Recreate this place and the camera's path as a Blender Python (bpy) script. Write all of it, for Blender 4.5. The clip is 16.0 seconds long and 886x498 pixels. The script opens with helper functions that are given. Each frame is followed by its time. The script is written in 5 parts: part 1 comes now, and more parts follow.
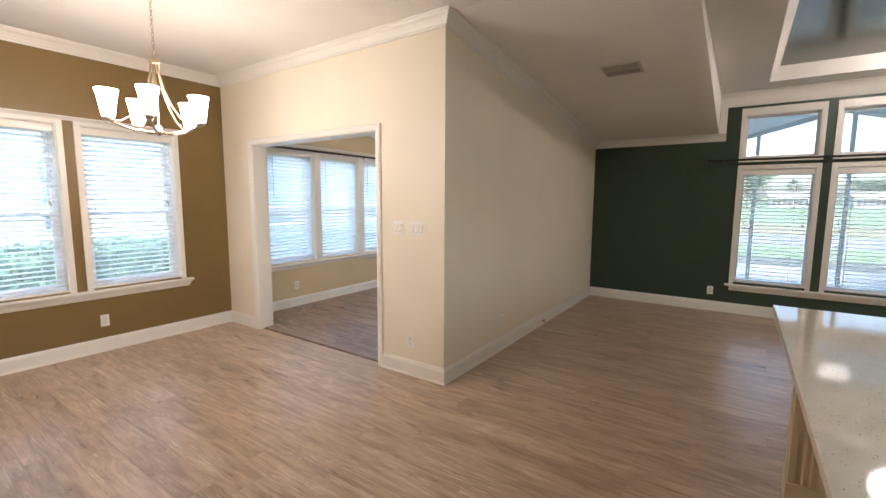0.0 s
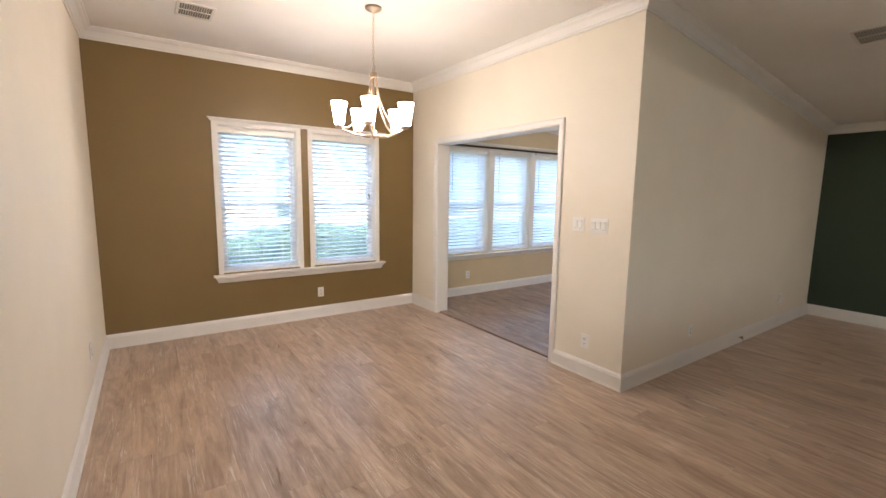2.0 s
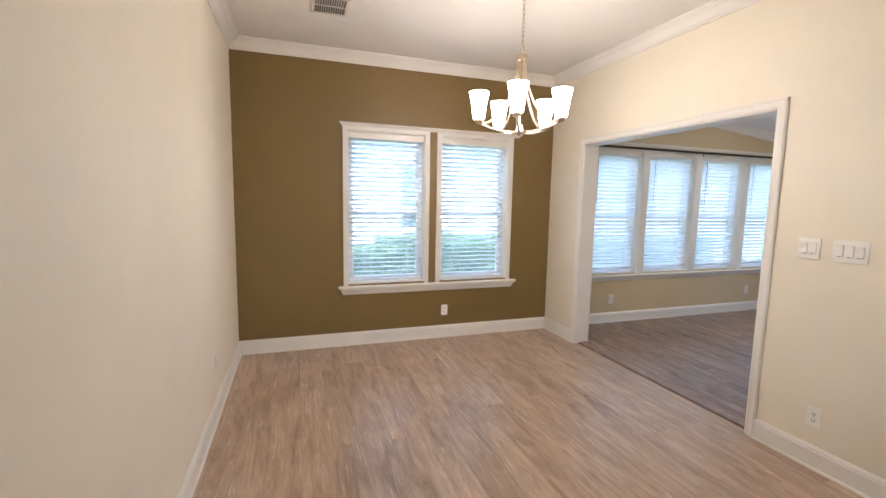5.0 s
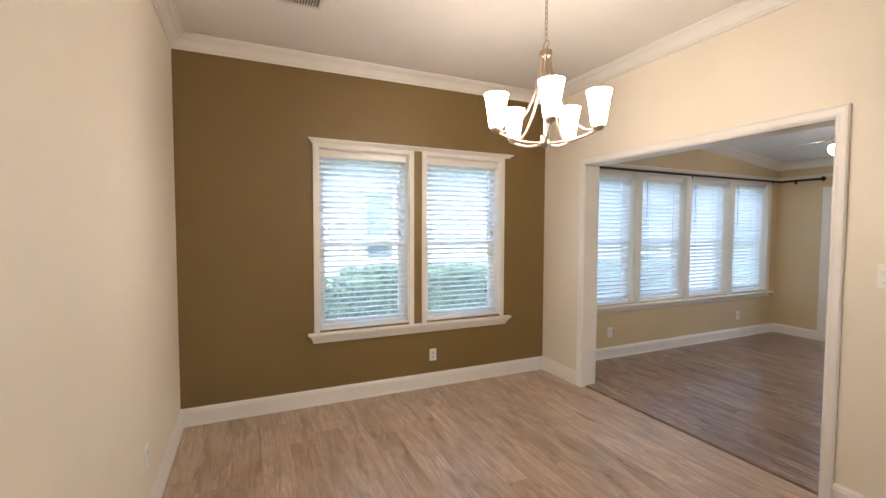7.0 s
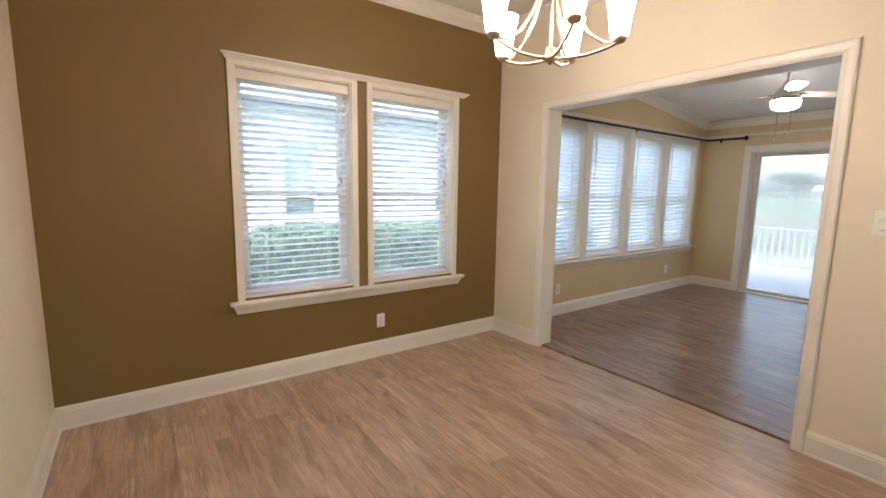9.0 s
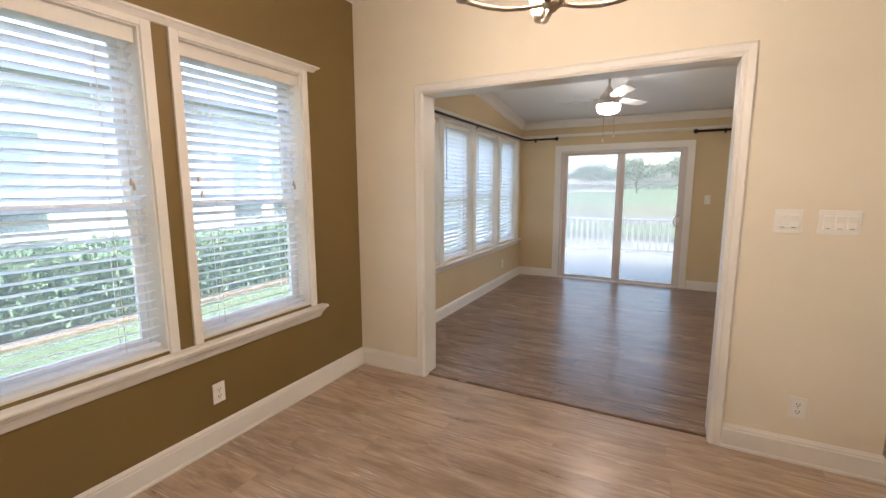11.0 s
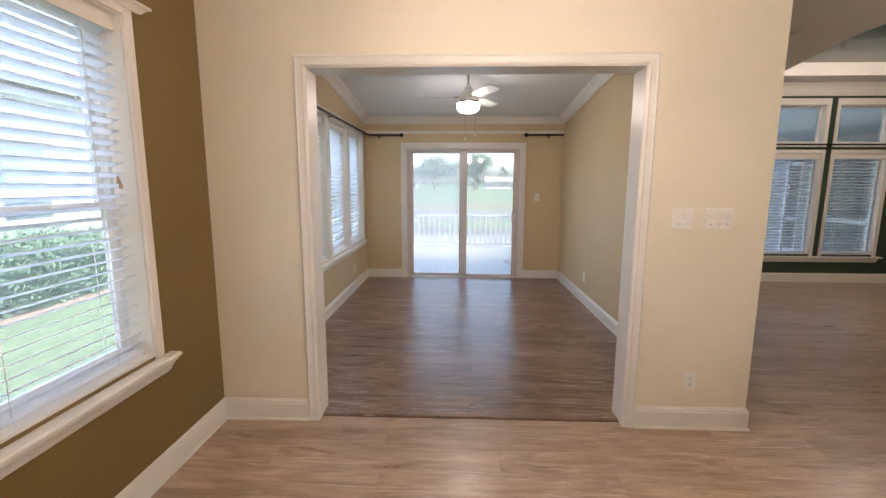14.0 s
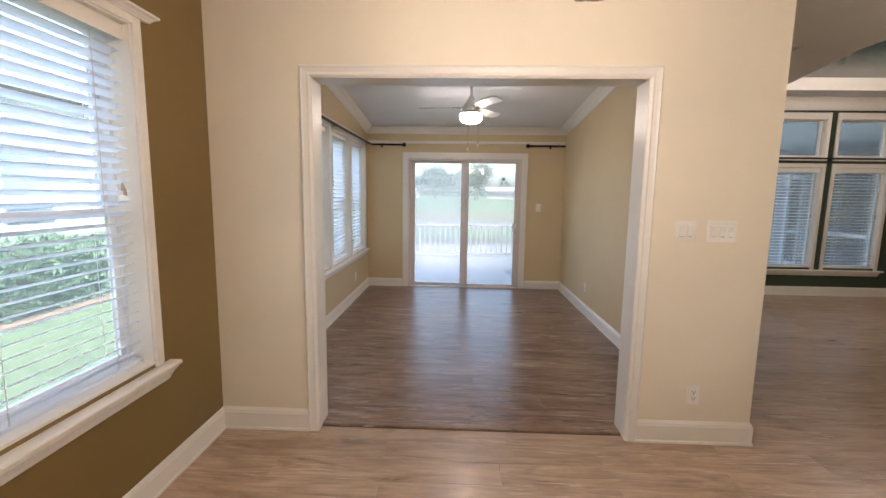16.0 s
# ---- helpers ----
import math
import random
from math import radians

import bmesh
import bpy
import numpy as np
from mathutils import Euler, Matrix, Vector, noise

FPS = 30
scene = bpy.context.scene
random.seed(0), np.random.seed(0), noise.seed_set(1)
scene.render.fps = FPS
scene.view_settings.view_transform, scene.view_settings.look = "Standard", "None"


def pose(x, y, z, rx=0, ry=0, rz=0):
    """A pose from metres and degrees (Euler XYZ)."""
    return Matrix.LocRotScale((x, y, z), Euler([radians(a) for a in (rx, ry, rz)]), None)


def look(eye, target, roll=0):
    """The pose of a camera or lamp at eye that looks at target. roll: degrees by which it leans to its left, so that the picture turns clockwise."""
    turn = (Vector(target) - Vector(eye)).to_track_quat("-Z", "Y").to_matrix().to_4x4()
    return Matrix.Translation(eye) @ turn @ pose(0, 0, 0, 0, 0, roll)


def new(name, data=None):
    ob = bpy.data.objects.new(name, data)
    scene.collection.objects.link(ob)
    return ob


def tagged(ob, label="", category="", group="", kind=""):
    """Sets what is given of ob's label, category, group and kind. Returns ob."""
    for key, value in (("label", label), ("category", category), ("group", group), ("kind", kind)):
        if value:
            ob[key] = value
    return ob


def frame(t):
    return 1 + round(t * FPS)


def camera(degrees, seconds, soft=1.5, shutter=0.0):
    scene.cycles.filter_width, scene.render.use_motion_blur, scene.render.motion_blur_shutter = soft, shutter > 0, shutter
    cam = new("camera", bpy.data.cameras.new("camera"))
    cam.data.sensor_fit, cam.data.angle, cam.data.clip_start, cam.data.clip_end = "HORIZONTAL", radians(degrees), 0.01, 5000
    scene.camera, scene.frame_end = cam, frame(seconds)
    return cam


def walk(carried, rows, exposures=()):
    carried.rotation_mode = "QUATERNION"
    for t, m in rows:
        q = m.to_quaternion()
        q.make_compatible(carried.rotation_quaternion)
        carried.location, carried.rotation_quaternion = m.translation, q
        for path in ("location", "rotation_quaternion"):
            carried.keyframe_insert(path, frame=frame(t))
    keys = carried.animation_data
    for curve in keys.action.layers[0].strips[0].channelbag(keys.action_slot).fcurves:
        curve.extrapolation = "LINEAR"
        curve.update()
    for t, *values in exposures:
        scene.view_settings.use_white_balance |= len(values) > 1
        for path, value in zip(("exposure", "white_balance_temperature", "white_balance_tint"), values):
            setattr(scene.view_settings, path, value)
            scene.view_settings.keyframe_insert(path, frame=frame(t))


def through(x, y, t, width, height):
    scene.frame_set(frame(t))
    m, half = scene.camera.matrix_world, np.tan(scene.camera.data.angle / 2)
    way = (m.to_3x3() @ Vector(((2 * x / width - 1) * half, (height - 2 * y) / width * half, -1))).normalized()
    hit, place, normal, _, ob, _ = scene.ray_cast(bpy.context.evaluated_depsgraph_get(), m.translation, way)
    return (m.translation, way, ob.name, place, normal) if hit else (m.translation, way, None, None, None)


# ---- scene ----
cam = camera(91.9, 16.0)
PATH = [
    (0, (5.121, -2.799, 1.521), (3.993, -1.164, 1.291), 0.3),
    (0.5, (5.1, -2.833, 1.513), (3.844, -1.294, 1.288), 0.8),
    (1, (5.079, -2.879, 1.507), (3.696, -1.455, 1.269), 1.2),
    (1.5, (5.047, -2.921, 1.522), (3.52, -1.656, 1.261), 0.9),
    (2, (5.038, -2.959, 1.524), (3.403, -1.835, 1.263), 0.8),
    (2.5, (5.014, -2.956, 1.512), (3.29, -1.977, 1.251), 0.4),
    (3, (4.962, -2.945, 1.505), (3.178, -2.083, 1.237), 0.1),
    (3.5, (4.855, -2.972, 1.505), (3.064, -2.116, 1.254), -0.2),
    (4, (4.726, -2.947, 1.493), (2.906, -2.161, 1.229), 0.2),
    (4.5, (4.552, -2.847, 1.504), (2.688, -2.154, 1.29), 0.1),
    (5, (4.389, -2.821, 1.513), (2.509, -2.177, 1.287), 1.1),
    (5.2, (4.314, -2.814, 1.557), (2.443, -2.149, 1.323), 0.2),
    (7.3, (3.688, -2.888, 1.499), (1.873, -2.053, 1.409), 0.3),
    (7.5, (3.679, -2.893, 1.492), (1.864, -2.058, 1.392), 0.1),
    (8, (3.571, -2.971, 1.48), (1.751, -2.15, 1.369), 0.5),
    (8.5, (3.422, -2.981, 1.451), (1.661, -2.056, 1.249), 0.8),
    (9, (3.151, -2.908, 1.408), (1.54, -1.755, 1.134), 0.9),
    (9.5, (2.893, -2.908, 1.431), (1.507, -1.494, 1.149), 0.4),
    (10, (2.641, -2.869, 1.45), (1.539, -1.228, 1.146), -0.6),
    (10.2, (2.547, -2.839, 1.441), (1.437, -1.205, 1.128), -0.8),
    (12.3, (1.746, -2.538, 1.477), (1.393, -0.586, 1.217), 0.5),
    (12.5, (1.703, -2.508, 1.477), (1.385, -0.554, 1.197), 0.3),
    (13, (1.59, -2.491, 1.484), (1.404, -0.514, 1.243), -0.8),
    (13.5, (1.496, -2.493, 1.474), (1.439, -0.511, 1.212), -0.8),
    (14, (1.459, -2.477, 1.468), (1.39, -0.501, 1.168), 0.2),
    (14.5, (1.435, -2.46, 1.462), (1.35, -0.489, 1.133), 0.3),
    (15, (1.432, -2.454, 1.459), (1.35, -0.478, 1.16), 0.1),
    (15.5, (1.435, -2.461, 1.468), (1.353, -0.48, 1.209), 0.0),
    (16, (1.444, -2.473, 1.471), (1.374, -0.491, 1.214), 0.8),
]
EXPOSURES = [(0, 3.78, 6050, 19), (1.5, 3.75, 5950, 20), (3.5, 3.72, 5900, 20), (4, 3.66, 5850, 19), (5, 3.62, 5800, 18), (7.5, 3.43, 6350, 19), (9, 3.37, 6550, 20), (10, 3.38, 6600, 20), (12.5, 3.39, 6500, 22), (16, 3.37, 6400, 22)]
walk(cam, [(t, look(eye, target, roll)) for t, eye, target, roll in PATH], EXPOSURES)
# ---- world, sun, exposure ----
world = bpy.data.worlds.new("overcast_sky")
scene.world = world
world.use_nodes = True
wn = world.node_tree.nodes
sky = wn.new("ShaderNodeTexSky")
sky.sky_type = "NISHITA"
sky.sun_disc = False
sky.sun_elevation, sky.sun_rotation = radians(48), radians(150)
sky.air_density, sky.dust_density, sky.ozone_density = 1.0, 4.0, 0.9
world.node_tree.links.new(sky.outputs[0], wn["Background"].inputs[0])
wn["Background"].inputs[1].default_value = 0.15

sun = new("sun", bpy.data.lights.new("sun", "SUN"))
sun.data.energy, sun.data.angle, sun.data.color = 0.7, radians(16), (1.0, 0.97, 0.925)
sun.matrix_world = look((6, -12, 16), (0, 2, 0))

SHADE_GLOW, FAN_GLOW, TRAY_GLOW = 6.5, 6.5, 4.7


# ---- materials ----
def material(name):
    mat = bpy.data.materials.new(name)
    mat.use_nodes = True
    return mat, mat.node_tree.nodes, mat.node_tree.links, mat.node_tree.nodes["Principled BSDF"]


def ramp(nodes, links, source, stops):
    node = nodes.new("ShaderNodeValToRGB")
    while len(node.color_ramp.elements) < len(stops):
        node.color_ramp.elements.new(0.5)
    for element, (at, col) in zip(node.color_ramp.elements, stops):
        element.position, element.color = at, (*col, 1)
    links.new(source, node.inputs[0])
    return node.outputs[0]


def noise_node(nodes, links, vector, scale, detail=4.0, rough=0.55, distort=0.0):
    node = nodes.new("ShaderNodeTexNoise")
    node.inputs["Scale"].default_value, node.inputs["Detail"].default_value = scale, detail
    node.inputs["Roughness"].default_value, node.inputs["Distortion"].default_value = rough, distort
    links.new(vector, node.inputs["Vector"])
    return node.outputs["Fac"]


def bump(nodes, links, height, strength, distance, bsdf):
    node = nodes.new("ShaderNodeBump")
    node.inputs["Strength"].default_value, node.inputs["Distance"].default_value = strength, distance
    links.new(height, node.inputs["Height"])
    links.new(node.outputs[0], bsdf.inputs["Normal"])


def shade(col, k):
    return tuple(min(1.0, c * k) for c in col)


def plain(name, col, rough=0.5, metal=0.0, vary=0.05, scale=3.0, grain=120.0, relief=0.08, depth=0.001, coat=0.0):
    """A painted, moulded or cast surface with broad unevenness and a fine relief."""
    mat, nodes, links, bsdf = material(name)
    where = nodes.new("ShaderNodeTexCoord").outputs["Object"]
    broad = noise_node(nodes, links, where, scale, 5)
    links.new(ramp(nodes, links, broad, [(0.3, shade(col, 1 - vary)), (0.7, shade(col, 1 + vary))]), bsdf.inputs["Base Color"])
    fine = noise_node(nodes, links, where, grain, 3)
    bump(nodes, links, fine, relief, depth, bsdf)
    bsdf.inputs["Metallic"].default_value, bsdf.inputs["Coat Weight"].default_value = metal, coat
    lift = nodes.new("ShaderNodeMapRange")
    lift.inputs["To Min"].default_value, lift.inputs["To Max"].default_value = rough * 0.88, min(1.0, rough * 1.12)
    links.new(broad, lift.inputs["Value"])
    links.new(lift.outputs[0], bsdf.inputs["Roughness"])
    return mat


def wall_paint(name, col, rough=0.5):
    """Rolled wall paint: faint roller stipple, slow unevenness and a few scuffs."""
    mat, nodes, links, bsdf = material(name)
    where = nodes.new("ShaderNodeNewGeometry").outputs["Position"]
    broad = noise_node(nodes, links, where, 1.1, 4)
    links.new(ramp(nodes, links, broad, [(0.3, shade(col, 0.955)), (0.7, shade(col, 1.035))]), bsdf.inputs["Base Color"])
    stipple = noise_node(nodes, links, where, 210.0, 2)
    wavy = noise_node(nodes, links, where, 7.0, 3)
    add = nodes.new("ShaderNodeMath")
    add.operation = "MULTIPLY_ADD"
    add.inputs[1].default_value = 2.5
    links.new(wavy, add.inputs[0])
    links.new(stipple, add.inputs[2])
    bump(nodes, links, add.outputs[0], 0.13, 0.0012, bsdf)
    rub = noise_node(nodes, links, where, 5.0, 6)
    lift = nodes.new("ShaderNodeMapRange")
    lift.inputs["To Min"].default_value, lift.inputs["To Max"].default_value = rough - 0.08, rough + 0.1
    links.new(rub, lift.inputs["Value"])
    links.new(lift.outputs[0], bsdf.inputs["Roughness"])
    return mat


def plank_material(name, dark, mid, light, per_island=False, crack=0.33):
    """Limed wood-look planks: streaky grain along x, cathedral figure, tone changing from plank to plank."""
    mat, nodes, links, bsdf = material(name)
    if per_island:
        pick = nodes.new("ShaderNodeNewGeometry").outputs["Random Per Island"]
        where = nodes.new("ShaderNodeTexCoord").outputs["Object"]
    else:
        pick = nodes.new("ShaderNodeObjectInfo").outputs["Random"]
        where = nodes.new("ShaderNodeTexCoord").outputs["Object"]
    jump = nodes.new("ShaderNodeMath")
    jump.operation = "MULTIPLY"
    jump.inputs[1].default_value = 173.0
    links.new(pick, jump.inputs[0])
    shift = nodes.new("ShaderNodeVectorMath")
    links.new(where, shift.inputs[0])
    links.new(jump.outputs[0], shift.inputs[1])

    def stretched(sx, sy):
        node = nodes.new("ShaderNodeMapping")
        node.inputs["Scale"].default_value = (sx, sy, sx)
        links.new(shift.outputs[0], node.inputs["Vector"])
        return node.outputs[0]

    streak = noise_node(nodes, links, stretched(1.5, 9.0), 1.2, 9, 0.68, 1.1)
    fibre = noise_node(nodes, links, stretched(3.0, 70.0), 1.5, 4, 0.65)
    figure = nodes.new("ShaderNodeTexWave")
    figure.wave_type, figure.bands_direction = "BANDS", "Y"
    figure.inputs["Scale"].default_value, figure.inputs["Distortion"].default_value = 0.9, 7.0
    figure.inputs["Detail"].default_value, figure.inputs["Detail Scale"].default_value = 3.0, 1.4
    links.new(stretched(0.9, 6.0), figure.inputs["Vector"])

    def mixed(a, b, fac, kind="MIX"):
        node = nodes.new("ShaderNodeMix")
        node.data_type, node.blend_type = "RGBA", kind
        if isinstance(fac, float):
            node.inputs[0].default_value = fac
        else:
            links.new(fac, node.inputs[0])
        for socket, value in ((node.inputs[6], a), (node.inputs[7], b)):
            if isinstance(value, tuple):
                socket.default_value = (*value, 1)
            else:
                links.new(value, socket)
        return node.outputs[2]

    base = ramp(nodes, links, streak, [(0.30, dark), (0.5, mid), (0.70, light)])
    grain = ramp(nodes, links, fibre, [(0.35, (0.82, 0.81, 0.80)), (0.6, (1, 1, 1))])
    base = mixed(base, grain, 0.5, "MULTIPLY")
    ring = ramp(nodes, links, figure.outputs["Fac"], [(0.0, (0.72, 0.69, 0.66)), (0.16, (1, 1, 1)), (1.0, (1, 1, 1))])
    base = mixed(base, ring, 0.35, "MULTIPLY")
    patch = ramp(nodes, links, noise_node(nodes, links, stretched(1.2, 4.0), 1.5, 2), [(0.47, (0, 0, 0)), (0.57, (1, 1, 1))])
    flake = ramp(nodes, links, noise_node(nodes, links, stretched(3.2, 80.0), 1.2, 4, 0.6, 1.2), [(0.56, (0, 0, 0)), (0.66, (0.75, 0.75, 0.75))])
    lime_fac = mixed(patch, flake, 1.0, "MULTIPLY")
    base = mixed(base, tuple(0.35 * c + 0.5 for c in light), lime_fac)
    knot = ramp(nodes, links, noise_node(nodes, links, stretched(5.0, 30.0), 1.0, 4, 0.65, 2.0), [(crack - 0.08, (1, 1, 1)), (crack, (0, 0, 0))])
    base = mixed(base, shade(dark, 0.6), knot)
    blotch = ramp(nodes, links, noise_node(nodes, links, stretched(2.2, 5.5), 1.4, 5, 0.6, 0.8), [(0.35, (0.88, 0.87, 0.87)), (0.62, (1.06, 1.06, 1.06))])
    base = mixed(base, blotch, 1.0, "MULTIPLY")
    tone = ramp(nodes, links, pick, [(0.0, (0.90, 0.89, 0.88)), (0.3, (0.97, 0.965, 0.96)), (0.7, (1.02, 1.015, 1.015)), (1.0, (1.07, 1.07, 1.065))])
    base = mixed(base, tone, 1.0, "MULTIPLY")
    links.new(base, bsdf.inputs["Base Color"])
    sheen = nodes.new("ShaderNodeMapRange")
    sheen.inputs["To Min"].default_value, sheen.inputs["To Max"].default_value = 0.23, 0.36
    links.new(streak, sheen.inputs["Value"])
    links.new(sheen.outputs[0], bsdf.inputs["Roughness"])
    bump(nodes, links, fibre, 0.12, 0.0008, bsdf)
    return mat


def glass_material(name, tint=(0.97, 0.985, 0.98), veil=0.0):
    mat, nodes, links, bsdf = material(name)
    nodes.remove(bsdf)
    clear, gloss, mix = nodes.new("ShaderNodeBsdfTransparent"), nodes.new("ShaderNodeBsdfGlossy"), nodes.new("ShaderNodeMixShader")
    clear.inputs[0].default_value = (*tint, 1)
    gloss.inputs["Roughness"].default_value = 0.0
    facing = nodes.new("ShaderNodeLayerWeight")
    facing.inputs[0].default_value = 0.5
    steep = nodes.new("ShaderNodeMath")
    steep.operation = "POWER"
    steep.inputs[1].default_value = 5.0
    links.new(facing.outputs["Facing"], steep.inputs[0])
    lift = nodes.new("ShaderNodeMapRange")
    lift.inputs["To Min"].default_value, lift.inputs["To Max"].default_value = 0.04, 0.9
    links.new(steep.outputs[0], lift.inputs["Value"])
    links.new(lift.outputs[0], mix.inputs[0])
    links.new(clear.outputs[0], mix.inputs[1])
    links.new(gloss.outputs[0], mix.inputs[2])
    # veil mixes a painted pale haze into the pane, washing out the view
    haze_bsdf, film = nodes.new("ShaderNodeBsdfTranslucent"), nodes.new("ShaderNodeMixShader")
    haze_bsdf.inputs[0].default_value = (0.88, 0.9, 0.87, 1)
    film.inputs[0].default_value = veil
    links.new(mix.outputs[0], film.inputs[1])
    links.new(haze_bsdf.outputs[0], film.inputs[2])
    links.new(film.outputs[0], nodes["Material Output"].inputs[0])
    return mat


def glow(name, col, strength):
    mat, nodes, links, bsdf = material(name)
    bsdf.inputs["Base Color"].default_value = (0.85, 0.82, 0.76, 1)
    bsdf.inputs["Roughness"].default_value = 0.4
    bsdf.inputs["Emission Color"].default_value = (*col, 1)
    bsdf.inputs["Emission Strength"].default_value = strength
    return mat


def quartz_material():
    mat, nodes, links, bsdf = material("quartz_countertop")
    where = nodes.new("ShaderNodeTexCoord").outputs["Object"]
    ground_tone = ramp(nodes, links, noise_node(nodes, links, where, 9.0, 6), [(0.3, (0.78, 0.73, 0.64)), (0.7, (0.86, 0.82, 0.74))])
    last = ground_tone
    for scale, limit, col in ((95.0, 0.16, (0.20, 0.16, 0.12)), (42.0, 0.10, (0.32, 0.26, 0.20)), (60.0, 0.12, (0.88, 0.86, 0.82))):
        cells = nodes.new("ShaderNodeTexVoronoi")
        cells.inputs["Scale"].default_value = scale
        links.new(where, cells.inputs["Vector"])
        gate = noise_node(nodes, links, where, scale * 0.22, 2)
        spot = nodes.new("ShaderNodeMath")
        spot.operation = "LESS_THAN"
        links.new(cells.outputs["Distance"], spot.inputs[0])
        spot.inputs[1].default_value = limit
        patch = nodes.new("ShaderNodeMath")
        patch.operation = "GREATER_THAN"
        links.new(gate, patch.inputs[0])
        patch.inputs[1].default_value = 0.52
        both = nodes.new("ShaderNodeMath")
        both.operation = "MULTIPLY"
        links.new(spot.outputs[0], both.inputs[0])
        links.new(patch.outputs[0], both.inputs[1])
        mix = nodes.new("ShaderNodeMix")
        mix.data_type = "RGBA"
        links.new(both.outputs[0], mix.inputs[0])
        links.new(last, mix.inputs[6])
        mix.inputs[7].default_value = (*col, 1)
        last = mix.outputs[2]
    links.new(last, bsdf.inputs["Base Color"])
    bsdf.inputs["Roughness"].default_value = 0.055
    return mat


def two_tone(name, a, b, scale, rough=0.9, detail=6.0, relief=0.3, depth=0.01):
    mat, nodes, links, bsdf = material(name)
    where = nodes.new("ShaderNodeNewGeometry").outputs["Position"]
    fac = noise_node(nodes, links, where, scale, detail, 0.6)
    links.new(ramp(nodes, links, fac, [(0.35, a), (0.65, b)]), bsdf.inputs["Base Color"])
    bsdf.inputs["Roughness"].default_value = rough
    bump(nodes, links, noise_node(nodes, links, where, scale * 6, 3), relief, depth, bsdf)
    return mat


def slat_material():
    """Thin white vinyl that lets a little daylight through."""
    mat, nodes, links, bsdf = material("white_blind_slat")
    where = nodes.new("ShaderNodeTexCoord").outputs["Object"]
    col = ramp(nodes, links, noise_node(nodes, links, where, 14.0, 4), [(0.3, (0.91, 0.925, 0.94)), (0.7, (0.935, 0.945, 0.955))])
    links.new(col, bsdf.inputs["Base Color"])
    bsdf.inputs["Roughness"].default_value = 0.45
    thin, mix = nodes.new("ShaderNodeBsdfTranslucent"), nodes.new("ShaderNodeMixShader")
    links.new(col, thin.inputs[0])
    mix.inputs[0].default_value = 0.78
    links.new(bsdf.outputs[0], mix.inputs[1])
    links.new(thin.outputs[0], mix.inputs[2])
    links.new(mix.outputs[0], nodes["Material Output"].inputs[0])
    return mat


def panel_material(name, col, through):
    """A thin roofing sheet that lets daylight through."""
    mat, nodes, links, bsdf = material(name)
    where = nodes.new("ShaderNodeTexCoord").outputs["Object"]
    tone = ramp(nodes, links, noise_node(nodes, links, where, 2.0, 5), [(0.3, shade(col, 0.93)), (0.7, shade(col, 1.05))])
    links.new(tone, bsdf.inputs["Base Color"])
    bsdf.inputs["Roughness"].default_value = 0.5
    thin, clear, mix, mix2 = (nodes.new(k) for k in ("ShaderNodeBsdfTranslucent", "ShaderNodeBsdfTransparent", "ShaderNodeMixShader", "ShaderNodeMixShader"))
    links.new(tone, thin.inputs[0])
    mix.inputs[0].default_value, mix2.inputs[0].default_value = 0.35, through
    links.new(bsdf.outputs[0], mix.inputs[1])
    links.new(thin.outputs[0], mix.inputs[2])
    links.new(mix.outputs[0], mix2.inputs[1])
    links.new(clear.outputs[0], mix2.inputs[2])
    links.new(mix2.outputs[0], nodes["Material Output"].inputs[0])
    return mat


CREAM = wall_paint("cream_wall_paint", (0.81, 0.742, 0.61))
BROWN = wall_paint("brown_wall_paint", (0.208, 0.136, 0.044), 0.42)
GREEN = wall_paint("dark_green_wall_paint", (0.028, 0.050, 0.028), 0.45)
TAN = wall_paint("tan_wall_paint", (0.64, 0.51, 0.31))
CEIL = wall_paint("ceiling_paint", (0.78, 0.75, 0.70), 0.7)
SUNCEIL = plain("sunroom_ceiling_paint", (0.78, 0.80, 0.82), 0.34, vary=0.02, scale=1.2, grain=160, relief=0.04)
TRIM = plain("white_semigloss_trim", (0.80, 0.77, 0.715), 0.34, vary=0.025, grain=60, relief=0.05)
FRAMEVINYL = plain("grey_white_door_vinyl", (0.66, 0.60, 0.56), 0.38, vary=0.03)
# outdoor white paint with shade put into its colour as an even grey
DIMWHITE = plain("dimmed_white_paint", (0.36, 0.37, 0.37), 0.6, vary=0.06)
VINYL = plain("white_vinyl", (0.80, 0.80, 0.79), 0.38, vary=0.02)
SLAT = slat_material()
PLATE = plain("ivory_plastic_plate", (0.86, 0.84, 0.79), 0.35, vary=0.01)
DARKSLOT = plain("dark_plastic_slot", (0.05, 0.045, 0.04), 0.6)
NICKEL = plain("brushed_nickel", (0.48, 0.40, 0.30), 0.40, metal=1.0, vary=0.05, grain=300, relief=0.05)
BRONZE = plain("oil_rubbed_bronze", (0.022, 0.018, 0.016), 0.4, metal=0.6)
BRASS = plain("tassel_wood", (0.46, 0.35, 0.23), 0.5)
CORD = plain("white_cord", (0.72, 0.72, 0.70), 0.8)
WANDMAT = plain("grey_wand", (0.16, 0.16, 0.17), 0.4)
# tint dims the outdoor view; veil adds milky haze, most on HAZE
GLASS = glass_material("window_glass", (0.76, 0.825, 0.815), veil=0.05)
DOORGLASS = glass_material("door_glass", (0.67, 0.71, 0.685), veil=0.09)
LIVGLASS = glass_material("garden_window_glass", (0.68, 0.72, 0.70), veil=0.06)
HAZE = glass_material("hazy_glass", (0.65, 0.685, 0.66), veil=0.16)
